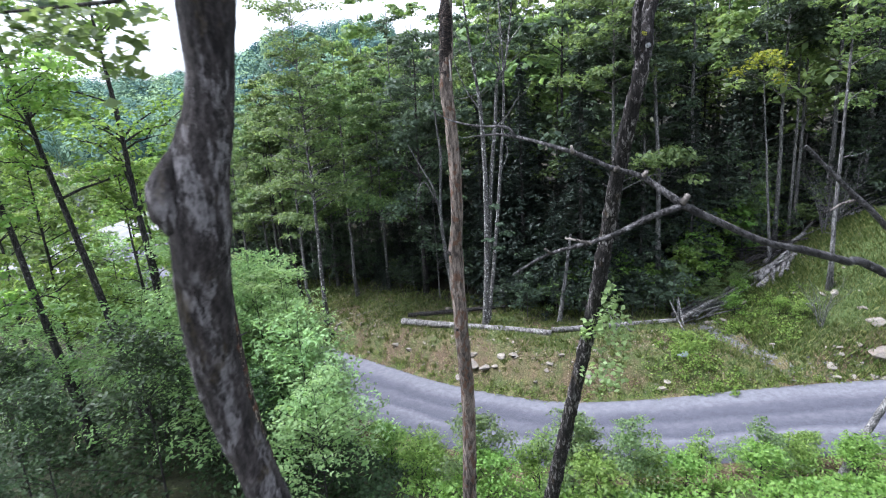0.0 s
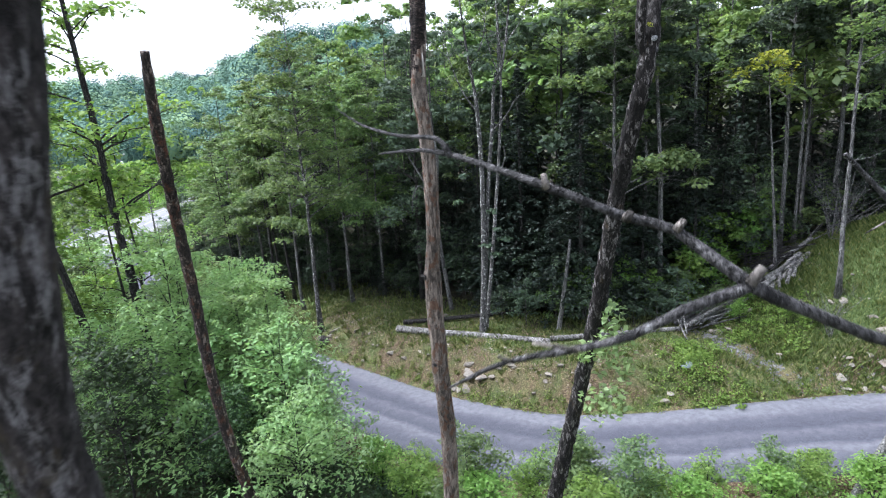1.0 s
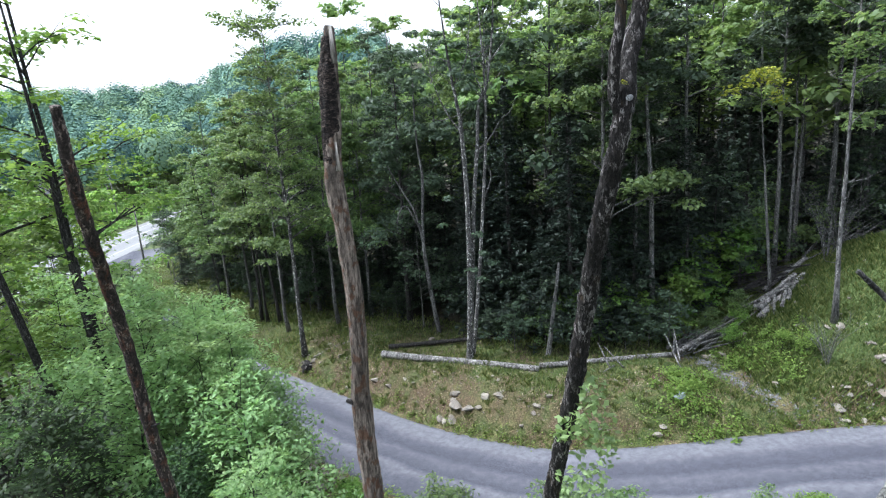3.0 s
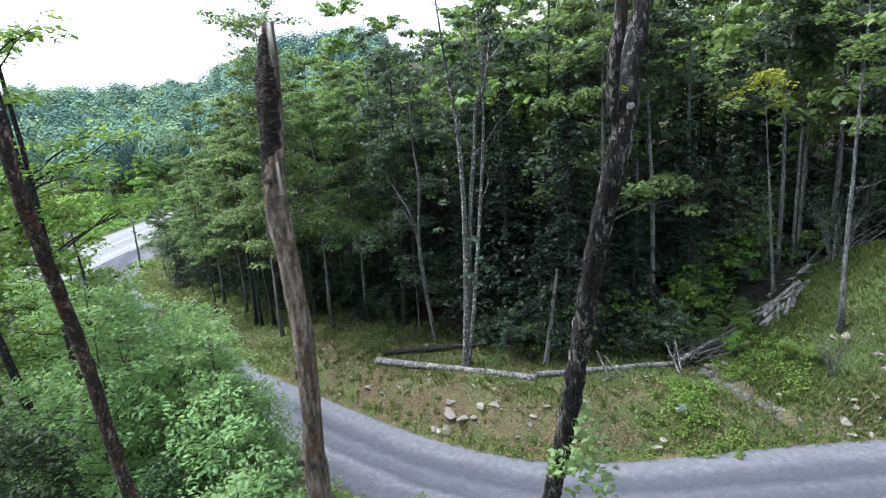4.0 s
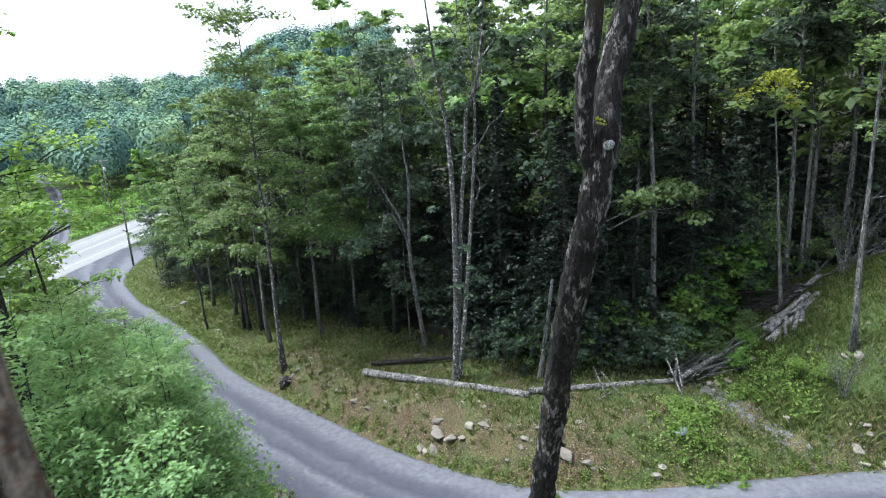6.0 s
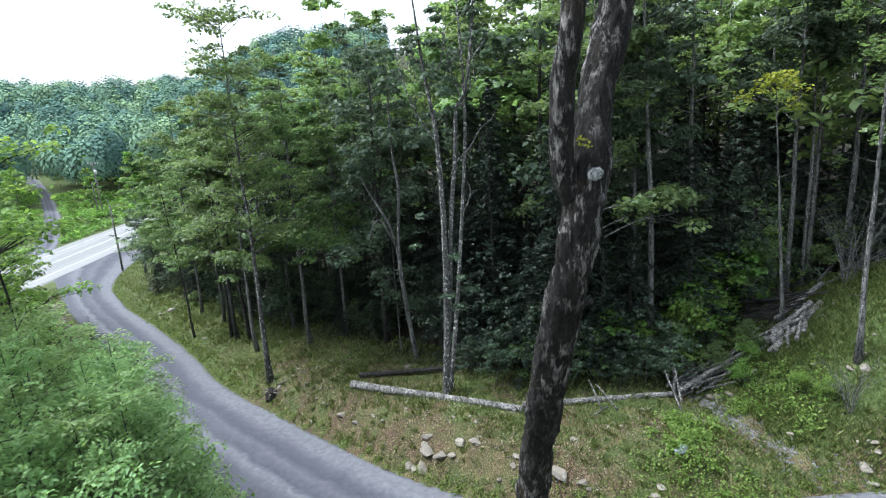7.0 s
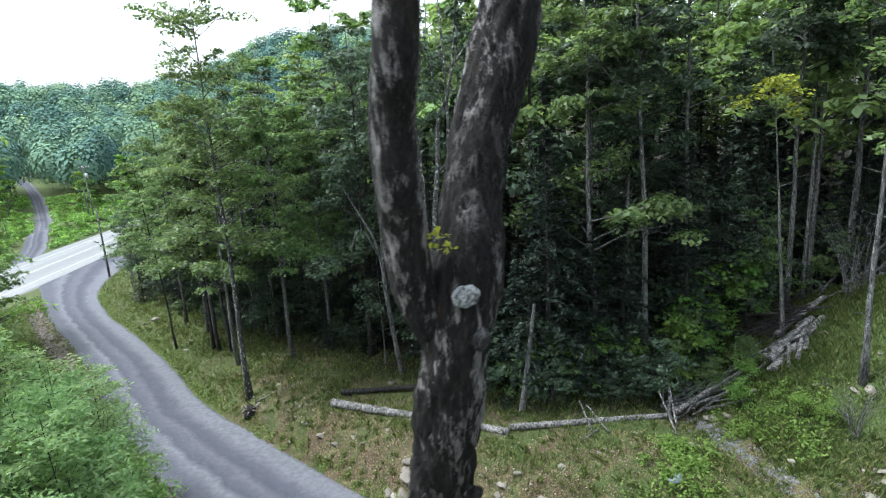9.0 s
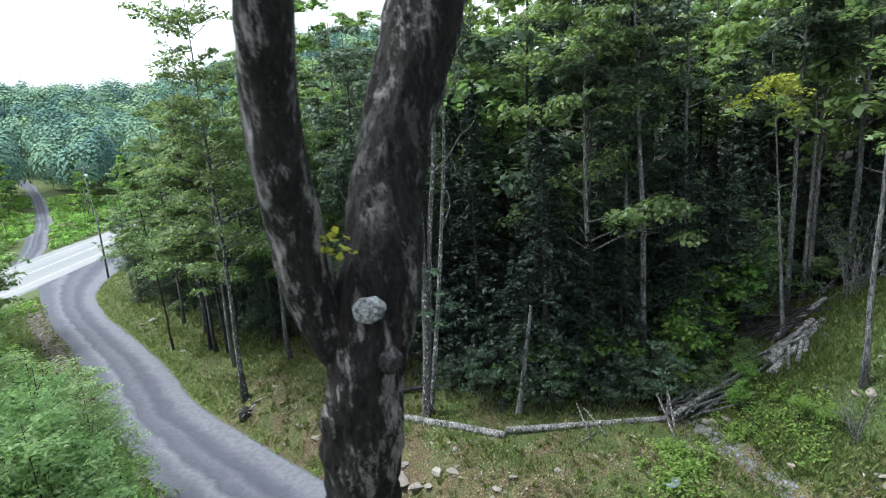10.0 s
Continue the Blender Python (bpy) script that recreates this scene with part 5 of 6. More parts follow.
def edge_trees():
    def own(name, seed, x, y, label, lean=(0, 0), **k):
        m = tree_parts(seed, lean=lean, **k)
        return tree(name, m, pose(x, y, ground_at(x, y) - 0.1), label)

    base = dict(leaf=0.27, bark=BARK_GREY, leaf_mat=LEAF_WOOD)
    build_birch()
    build_bent_tree()
    own("maple", 102, 13.1, 34.1, "straight grey trunk at the wood's edge", (-0.04, 0.03), tall=24, crown_from=0.55, spread=3.4, radius=0.19, leaves=4200, limbs=24, dead_twigs=5, **base)
    own("maple", 103, 16.7, 37.2, "straight grey trunk in the shade of the wood", (-0.04, 0.0), tall=24, crown_from=0.5, spread=3.6, radius=0.17, leaves=4200, limbs=24, dead_twigs=5, **base)
    own("yellowing_tree", 104, 19.7, 33.7, "slender tree with a crown of yellowing leaves beside the log pile", (-0.09, 0.0), tall=12.9, crown_from=0.84, spread=1.9, radius=0.11, leaves=560, leaf=0.2, bark=BARK_GREY, leaf_mat=LEAF_YELLOW, limbs=14, dead_twigs=4, slope=0.15)
    own("maple", 105, 23.2, 38.0, "slender pale trunk behind the log pile", (0.0, 0.0), tall=24, crown_from=0.5, spread=3.2, radius=0.12, leaves=3800, limbs=22, dead_twigs=5, **base)
    own("maple", 106, 20.0, 28.6, "grey tree with several limbs leaning on the grassy mound", (0.02, 0.02), tall=20, crown_from=0.45, spread=3.4, radius=0.13, leaves=2600, leaf=0.25, bark=BARK_GREY, leaf_mat=LEAF_EDGE, limbs=22, dead_twigs=10)
    own("maple", 107, -9.0, 38.2, "tall thin-crowned tree with a speckled grey trunk beside the drive", (0.0, 0.0), tall=22.3, crown_from=0.34, spread=3.0, radius=0.17, leaves=11000, leaf=0.19, bark=BARK_BIRCH, leaf_mat=LEAF_EDGE, limbs=62, tops=0.45, dead_twigs=8)
    for i, (x, y, lx, r) in enumerate(((-12.9, 46.0, -0.08, 0.14), (-14.2, 46.8, -0.03, 0.13), (-14.9, 47.4, -0.01, 0.12), (-19.0, 49.8, -0.06, 0.09))):
        own("maple", 110 + i, x, y, "slender dark trunk in a clump beside the drive", (lx, 0.0), tall=18.5 - i, crown_from=0.4, spread=2.6, radius=r, leaves=2600, leaf=0.25, bark=BARK_DARK, leaf_mat=LEAF_EDGE, limbs=22, dead_twigs=5)
    for i, (x, y, h, lean, r, n) in enumerate(((-11.8, 19.9, 19, (-0.16, 0.0), 0.19, 3000), (-10.5, 20.2, 20, (-0.045, 0.0), 0.18, 3200), (-12.6, 17.8, 18, (-0.12, 0.0), 0.17, 3000), (-13.4, 25.6, 13.6, (-0.03, 0.0), 0.12, 2600),
                                                (-15.6, 27.6, 12.5, (0.02, 0.0), 0.10, 2400), (-12.4, 22.6, 12.6, (-0.04, 0.0), 0.10, 2400), (-15.5, 21.4, 13, (0, 0), 0.11, 2600), (-18.0, 22.5, 14, (0, 0), 0.11, 2400), (-19.5, 27, 14, (0, 0), 0.11, 2400), (-14.6, 17, 12, (0, 0), 0.10, 2200))):
        own("ash_tree", 130 + i, x, y, "slender dark-stemmed tree with a light leafy crown on the near slope", lean, tall=h, crown_from=0.5 if i < 3 else 0.3, spread=3.2 if i < 3 else 2.4, radius=r, leaves=n, leaf=0.19, bark=BARK_DARK, leaf_mat=LEAF_BRIGHT, limbs=26, dead_twigs=3, stems=2 if i == 1 else 1)
    snag = Shell()
    z = ground_at(6.45, 31.95)
    snag.tube(bend([(6.45, 31.95, z - 0.1, 0.14), (6.8, 31.95, z + 2.4, 0.12), (7.2, 32.0, z + 5.4, 0.06)], 30)[:, :3], np.linspace(0.15, 0.07, 30), 10, True, 0.12, 2.0)
    tagged(new("short_snag", snag.mesh("short_snag", BARK_GREY)), "short broken grey stub of a dead tree by the log", "dead tree")


edge_trees()


def build_dead_shrub():
    rng = np.random.default_rng(141)
    for x, y, tall in ((23.4, 34.6, 5.6), (24.6, 35.4, 4.8), (18.6, 26.9, 2.6)):
        ob = empty("dead_shrub", stand(x, y))
        for i in range(13):
            az, reach = i * 2.4 + rng.normal(0, 0.3), tall * rng.uniform(0.25, 0.6)
            top = np.array([np.cos(az) * reach, np.sin(az) * reach, tall * rng.uniform(0.6, 1.0)])
            s = Shell()
            line = bend([(0.05 * np.cos(az), 0.05 * np.sin(az), -0.1, 0.02), (*(top * (0.3, 0.3, 0.5)), 0.014), (*top, 0.004)], 12)
            s.tube(line[:, :3], line[:, 3], 5, True)
            for j in range(4):
                k = line[int(rng.integers(4, 11)), :3]
                s.tube([k, k + rng.normal(0, 0.28, 3) + (0, 0, 0.35)], [0.01, 0.003], 3, False)
            part("stem", s.mesh("stem", BARK_GREY), ob)
        tagged(ob, "bare grey dead shrub with thin spreading stems on the mound", "shrub", "dead shrubs on the mound")


build_dead_shrub()


# ---------------------------------------------------------------- saplings and shrubs on the near slope
# The last shape wears the darkened leaves that imitate shade.
SHRUBS = [tree_parts(201 + i, h, 0.08, s, 0.03, n, lf, BARK_DARK, m, limbs, spray_size=0.9, slope=0.7, slim=0.45, twigs=False, rounded=0.35)
          for i, (h, s, n, lf, m, limbs) in enumerate([(5.2, 2.0, 3000, 0.145, LEAF_SAPLING, 40), (4.2, 1.8, 2500, 0.14, LEAF_BRIGHT, 34), (2.0, 1.0, 1700, 0.11, LEAF_BRIGHT, 22), (1.2, 0.8, 1000, 0.10, LEAF_BRIGHT, 16), (3.2, 1.3, 2600, 0.13, LEAF_EDGE, 26), (4.4, 1.9, 2600, 0.14, LEAF_PAINTED_SHADE, 36)])]


THICKET = [tree_parts(221 + i, h, 0.14, s, 0.05, n, 0.15, BARK_DARK, m, limbs, spray_size=0.95, slope=0.6, slim=0.42, twigs=False, rounded=0.35) for i, (h, s, n, limbs, m) in enumerate([(8.0, 2.1, 4600, 46, LEAF_SAPLING), (8.0, 1.8, 4200, 42, LEAF_SAPLING)])]


def build_shrubs():
    rng = np.random.default_rng(21)
    spots = [(-9.4, 9.6, 1, 0.8), (-9.9, 12.4, 0, 0.9), (-11.8, 13.8, 0, 1.1), (-13.4, 18.0, 0, 1.15), (-3.4, 13.6, 0, 0.85), (-4.2, 15.6, 0, 1.1), (-5.6, 14.8, 0, 0.9),
             (-5.0, 18.0, 0, 1.1), (-6.6, 16.6, 0, 1.15), (-8.2, 14.2, 1, 1.2), (-5.4, 20.6, 1, 1.15), (-7.6, 19.6, 0, 1.15), (-9.8, 17.4, 0, 1.1), (-7.2, 22.8, 1, 1.15), (-9.2, 22.4, 0, 1.1), (-9.4, 25.4, 1, 1.1),
             (-11.6, 21.6, 0, 1.1), (-11.4, 25.0, 1, 1.15), (-13.6, 24.0, 0, 1.1), (-12.6, 28.0, 1, 1.0), (-15.2, 27.4, 0, 1.0), (-15.4, 31.4, 1, 0.9), (-18.0, 30.6, 0, 1.0), (-18.6, 35.0, 1, 0.8), (-21.0, 33.0, 0, 1.0), (-22.0, 38.6, 4, 0.8), (-24.0, 36.5, 0, 0.9)]
    for x, y, k, s in spots:
        # Shrubs low on the left take the leaves with shade painted in.
        tree("shrub", SHRUBS[5 if y < 16.5 and x < -5 and k < 4 else k], stand(x, y, rng.uniform(0, 360), s), "dense pale green sapling thicket on the near slope, partly painted shaded", "saplings on the near slope", "shrub")
    for x, y, tall in ((-6.8, 19.2, 7.8), (-8.2, 18.7, 8.6), (-10.2, 22.0, 8.8), (-9.3, 20.4, 9.0), (-8.6, 22.6, 7.4), (-6.0, 17.4, 7.0), (-5.3, 18.6, 5.3), (-6.9, 22.2, 4.9), (-11.4, 24.4, 8.2), (-10.0, 26.0, 5.6), (-7.6, 16.6, 8.8), (-12.6, 26.8, 7.4), (-14.6, 24.0, 8.6), (-5.7, 18.9, 7.0), (-6.5, 21.0, 6.8), (-4.9, 16.8, 6.6), (-7.4, 21.2, 8.3), (-6.4, 20.0, 8.2), (-5.4, 18.2, 7.6), (-9.4, 23.6, 8.6), (-8.8, 24.8, 7.6), (-10.6, 27.0, 7.4), (-12.0, 29.6, 6.2)):
        tree("sapling", THICKET[int(rng.integers(0, 2))], stand(x, y, rng.uniform(0, 360), tall / 8.0), "tall pale green ash sapling in the thicket beside the drive", "saplings on the near slope", "sapling")
    for x, y, k, s in ((0.8, 16.2, 4, 1.0), (3.9, 16.2, 4, 1.05), (4.4, 16.8, 4, 0.85), (5.8, 16.3, 4, 0.95), (10.2, 16.6, 4, 0.8), (8.4, 17.0, 2, 1.1), (6.9, 17.0, 2, 1.1), (3.0, 17.4, 2, 1.2), (12.9, 18.6, 3, 1.1), (11.4, 17.2, 2, 1.1), (12.0, 17.4, 3, 1.2), (14.0, 17.6, 3, 1.2), (0.8, 17.6, 2, 1.0), (-0.8, 19.0, 2, 1.0), (7.4, 15.8, 3, 1.3), (9.6, 15.6, 3, 1.4),
                       (1.2, 15.4, 3, 1.4), (-1.0, 16.4, 2, 1.1), (-2.4, 19.4, 2, 1.0), (4.2, 14.4, 3, 1.5), (12.6, 15.6, 2, 1.1), (-3.0, 21.2, 3, 1.2), (15.6, 16.6, 3, 1.4), (17.6, 17.4, 3, 1.3)):
        tree("shrub", SHRUBS[k], stand(x, y, rng.uniform(0, 360), s), "bright green shrub at the edge of the drive", "shrubs at the drive's edge", "shrub")
    for x, y, k, s in ((16.1, 30.5, 2, 0.75), (16.9, 31.7, 2, 0.8), (17.3, 32.6, 4, 0.6), (15.4, 31.8, 4, 0.6), (17.4, 28.4, 3, 0.9), (18.2, 27.6, 3, 0.8)):
        tree("shrub", SHRUBS[k], stand(x, y, rng.uniform(0, 360), s), "small green bush among the dead boughs and grass", "bushes by the brush pile", "shrub")
    n = 0
    while n < 24:
        x, y = rng.uniform(-38, -14), rng.uniform(10, 52)
        d, side, _ = beside_drive([x], [y])
        if side[0] < 0 and 3.4 < d[0] < 22:
            k = int(rng.integers(0, 5))
            tree("shrub", SHRUBS[k], stand(x, y, rng.uniform(0, 360), rng.uniform(0.7, 1.1)), "leafy green shrub on the near slope", "saplings on the near slope", "shrub")
            n += 1


build_shrubs()


def build_undergrowth():
    """Low leafy plants that cover the near slope between the shrubs."""
    rng = np.random.default_rng(23)
    x, y = rng.uniform(-24, 20, 2600), rng.uniform(7, 30, 2600)
    d, side, _ = beside_drive(x, y)
    ok = (side < 0) & (d > 0.7) & (d < 14)
    sunny, shady = [], []
    for a, b, e in zip(x[ok], y[ok], d[ok]):
        p = spray(rng, (a, b, 0), rng.uniform(0.3, 0.7), 34, 0.1, 0.0)
        p[:, 2] = height(p[:, 0], p[:, 1]) + rng.uniform(0.05, 0.75, len(p)) * min(1.0, 0.25 + e / 6)
        # Sprays deep under the thicket get dark leaves, shade given as colour.
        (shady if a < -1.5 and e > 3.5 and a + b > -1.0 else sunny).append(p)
    for pts, mat, label in ((sunny, LEAF_BRIGHT, "low bright green leafy undergrowth covering the near slope"), (shady, LEAF_PAINTED_SHADE, "undergrowth painted dark green for the shade of the thicket")):
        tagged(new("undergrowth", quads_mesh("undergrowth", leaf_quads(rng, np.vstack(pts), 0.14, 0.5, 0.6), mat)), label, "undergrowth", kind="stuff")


build_undergrowth()


# ---------------------------------------------------------------- logs, stones and poles
def log(name, a, b, r0, r1, label, group="", mat=None, sink=0.4):
    """A fallen trunk from a to b (x, y and metres above the ground), lying on the ground."""
    k = np.linspace(0, 1, 14)
    x, y = a[0] + (b[0] - a[0]) * k, a[1] + (b[1] - a[1]) * k
    r = r0 + (r1 - r0) * k
    za, zb = ground_at(*a[:2]) + a[2] + r0 * sink, ground_at(*b[:2]) + b[2] + r1 * sink
    z = np.maximum(za + (zb - za) * k, height(x, y) + 0.15 * r)
    z = np.convolve(np.pad(z, 2, mode="edge"), np.ones(5) / 5, "valid")
    s = Shell()
    n = 40 if r0 > 0.1 else 10
    s.tube(bend(np.stack([x, y, z], 1), n), np.linspace(r0, r1, n), 12 if r0 > 0.1 else 6, True, 0.1, a[0])
    return tagged(new(name, s.mesh(name, mat or LOG_GREY)), label, "log", group)


def build_logs():
    rng = np.random.default_rng(31)
    log("fallen_log", (-3.2, 34.6, 0.1), (5.6, 29.9, 0.05), 0.22, 0.17, "long weathered grey log lying on the grassy bank")
    log("fallen_log", (5.7, 30.2, 0.05), (12.7, 30.2, 0.1), 0.16, 0.13, "long weathered grey log lying on the grassy bank")
    log("fallen_log", (-2.9, 35.6, 0.15), (4.9, 35.2, 0.05), 0.15, 0.11, "thin fallen log at the foot of the wood", mat=BARK_DARK)
    def heap_log(a, b, r0, r1, mat=None, name="cut_log", label="pale grey cut log in a heap on the mound", group="logs of the heap"):
        """A straight log, its ends at the given heights over the ground, with sawn ends."""
        pa, pb = np.array((a[0], a[1], ground_at(a[0], a[1]) + a[2])), np.array((b[0], b[1], ground_at(b[0], b[1]) + b[2]))
        k = np.linspace(0, 1, 26)[:, None]
        line = pa * (1 - k) + pb * k + np.sin(k * np.pi * rng.uniform(0.8, 2.2)) * rng.normal(0, 0.04, 3)
        s = Shell()
        s.tube(line, np.linspace(r0, r1, 26), 14, True, 0.1, a[0])
        tagged(new(name, s.mesh(name, mat or LOG_GREY)), label, "log", group)

    for a, b, r in (((17.95, 31.5, 0.25), (21.5, 33.5, 0.1), 0.2), ((18.1, 31.9, 0.5), (21.0, 33.6, 0.35), 0.17), ((18.2, 32.5, 0.2), (20.9, 34.1, 0.1), 0.19), ((18.3, 32.2, 0.72), (20.4, 32.9, 0.6), 0.1), ((17.6, 32.9, 0.5), (20.3, 32.2, 0.6), 0.08), ((19.0, 31.3, 0.3), (20.6, 33.4, 0.5), 0.1), ((18.6, 31.2, 0.15), (19.3, 32.6, 0.55), 0.08),
                    ((19.6, 31.8, 0.15), (20.4, 32.9, 0.3), 0.12), ((19.3, 33.6, 0.4), (22.6, 35.2, 0.5), 0.14)):
        heap_log(a, b, r, r * 0.85)
    for x, y, sz in ((22.2, 35.4, 0.42), (22.6, 36.2, 0.3), (23.3, 36.8, 0.32), (20.9, 32.2, 0.26), (19.0, 31.2, 0.2), (17.4, 31.4, 0.28), (16.9, 31.0, 0.3), (21.7, 32.9, 0.2), (14.9, 30.2, 0.4), (15.4, 30.3, 0.34), (12.9, 28.2, 0.4), (13.5, 28.0, 0.36), (12.4, 28.3, 0.3)):
        stone("rock", x, y, sz, rng.uniform(0, 360), int(rng.integers(0, 8)), "pale rock beside a heap of logs", "pale stones")
    for i in range(60):
        az, ln = rng.normal(2.9, 0.6), rng.uniform(1.2, 2.8)
        x, y = rng.uniform(19.4, 21.8), rng.uniform(33.4, 35.6)
        h = rng.uniform(0.05, 0.9)
        heap_log((x, y, h), (x + ln * math.cos(az), y + ln * math.sin(az) + 0.5, h + rng.uniform(-0.2, 0.35)), rng.uniform(0.02, 0.05), 0.012, BARK_DARK, "brush_stick", "thin dead branch in a heap of brush", "sticks of the brush pile")
    for i in range(14):
        az, ln = rng.normal(0.45, 0.6), rng.uniform(1.2, 3.0)
        x, y = rng.uniform(22.5, 26.0), rng.uniform(35.2, 37.4)
        heap_log((x, y, rng.uniform(0.1, 0.6)), (x + ln * math.cos(az), y + ln * math.sin(az), rng.uniform(0.2, 1.2)), rng.uniform(0.02, 0.05), 0.012, BARK_GREY, "brush_stick", "thin dead branch in a heap of brush", "sticks of the brush pile")
    for a, b, r in (((13.0, 30.5, 0.25), (16.4, 32.0, 0.3), 0.14), ((13.4, 31.2, 0.25), (16.2, 32.9, 0.45), 0.12), ((12.7, 30.8, 0.3), (15.8, 33.0, 0.3), 0.1), ((13.4, 31.4, 0.4), (16.0, 31.3, 0.6), 0.06), ((13.2, 30.6, 0.3), (15.8, 31.2, 0.4), 0.1), ((13.0, 31.6, 0.05), (16.2, 32.0, 0.2), 0.09), ((12.9, 30.2, 0.0), (13.0, 31.0, 1.3), 0.09)):
        heap_log(a, b, r, r * 0.5, BARK_GREY, "dead_bough", "dead grey bough lying in the brush pile", "boughs of the brush pile")
    for a, b, r in (((13.1, 30.3, 0.3), (17.7, 32.5, 0.35), 0.13), ((13.4, 30.9, 0.2), (18.0, 33.0, 0.25), 0.11), ((14.0, 30.6, 0.45), (17.2, 32.9, 0.6), 0.07), ((14.8, 31.0, 0.15), (18.4, 32.3, 0.2), 0.09), ((15.4, 31.6, 0.5), (18.6, 33.6, 0.5), 0.06), ((13.6, 30.2, 0.5), (15.9, 32.2, 0.9), 0.04), ((14.4, 31.6, 0.4), (17.0, 31.6, 0.5), 0.045)):
        heap_log(a, b, r, r * 0.55, LOG_GREY if r > 0.08 else BARK_GREY, "dead_bough", "long weathered bough lying along the foot of the mound", "boughs of the brush pile")
    for a, b in (((9.2, 29.2, 0.0), (8.9, 30.6, 0.9)), ((9.9, 29.3, 0.0), (9.2, 30.5, 0.7)), ((9.5, 29.6, 0.05), (8.7, 29.0, 0.0)), ((12.6, 28.8, 0.0), (12.4, 30.4, 1.2)), ((12.9, 29.6, 0.0), (12.9, 30.6, 1.6))):
        log("leaning_stick", a, b, 0.045, 0.03, "pale barkless stick propped on the log", "sticks on the log", LOG_GREY)
    for i in range(30):
        x, y = rng.uniform(12.8, 15.6), 0
        y = 30.4 + (x - 13.2) * 0.5 + rng.uniform(-0.5, 1.6)
        az, ln = rng.normal(0.5, 0.6), rng.uniform(0.8, 2.4)
        log("brush_stick", (x, y, rng.uniform(0, 0.35)), (x + ln * math.cos(az), y + ln * math.sin(az), rng.uniform(-0.1, 0.3)), rng.uniform(0.025, 0.09), 0.02, "dead grey stick in a brush pile", "sticks of the brush pile", BARK_GREY)


def stone_mesh(seed, flat=0.6):
    rng = np.random.default_rng(seed)
    bm = bmesh.new()
    bmesh.ops.create_icosphere(bm, subdivisions=2, radius=1)
    for _ in range(11):
        n = Vector(rng.normal(size=3)).normalized()
        cut = rng.uniform(0.35, 0.72)
        for v in bm.verts:
            over = v.co.dot(n) - cut
            if over > 0:
                v.co -= n * over
    for v in bm.verts:
        v.co *= 1 + 0.06 * noise.noise(v.co * 2.5 + Vector((seed, 0, 0)))
        v.co.z *= flat
    me = bpy.data.meshes.new("stone")
    bm.to_mesh(me)
    bm.free()
    return me


STONES = [stone_mesh(i, 0.45 + 0.08 * (i % 4)) for i in range(8)]
STONES_GREY, STONES_BLUE = [me.copy() for me in STONES], [me.copy() for me in STONES]
for shapes, mat in ((STONES, STONE), (STONES_GREY, STONE_GREY), (STONES_BLUE, STONE_BLUE)):
    for me in shapes:
        me.materials.append(mat)


def stone(name, x, y, size, turn, k, label, group="", mat=None, sink=0.25):
    me = STONES[k % 8]
    if mat:
        me = (STONES_GREY if mat is STONE_GREY else STONES_BLUE)[k % 8]
    ob = new(name, me)
    ob.matrix_basis = pose(x, y, ground_at(x, y) + size * (0.3 - sink) * 0.5, (turn * 7) % 30 - 15, (turn * 3) % 30 - 15, turn) @ Matrix.Diagonal((size, size * 0.8, size * 0.9, 1))
    return tagged(ob, label, "rock", group)


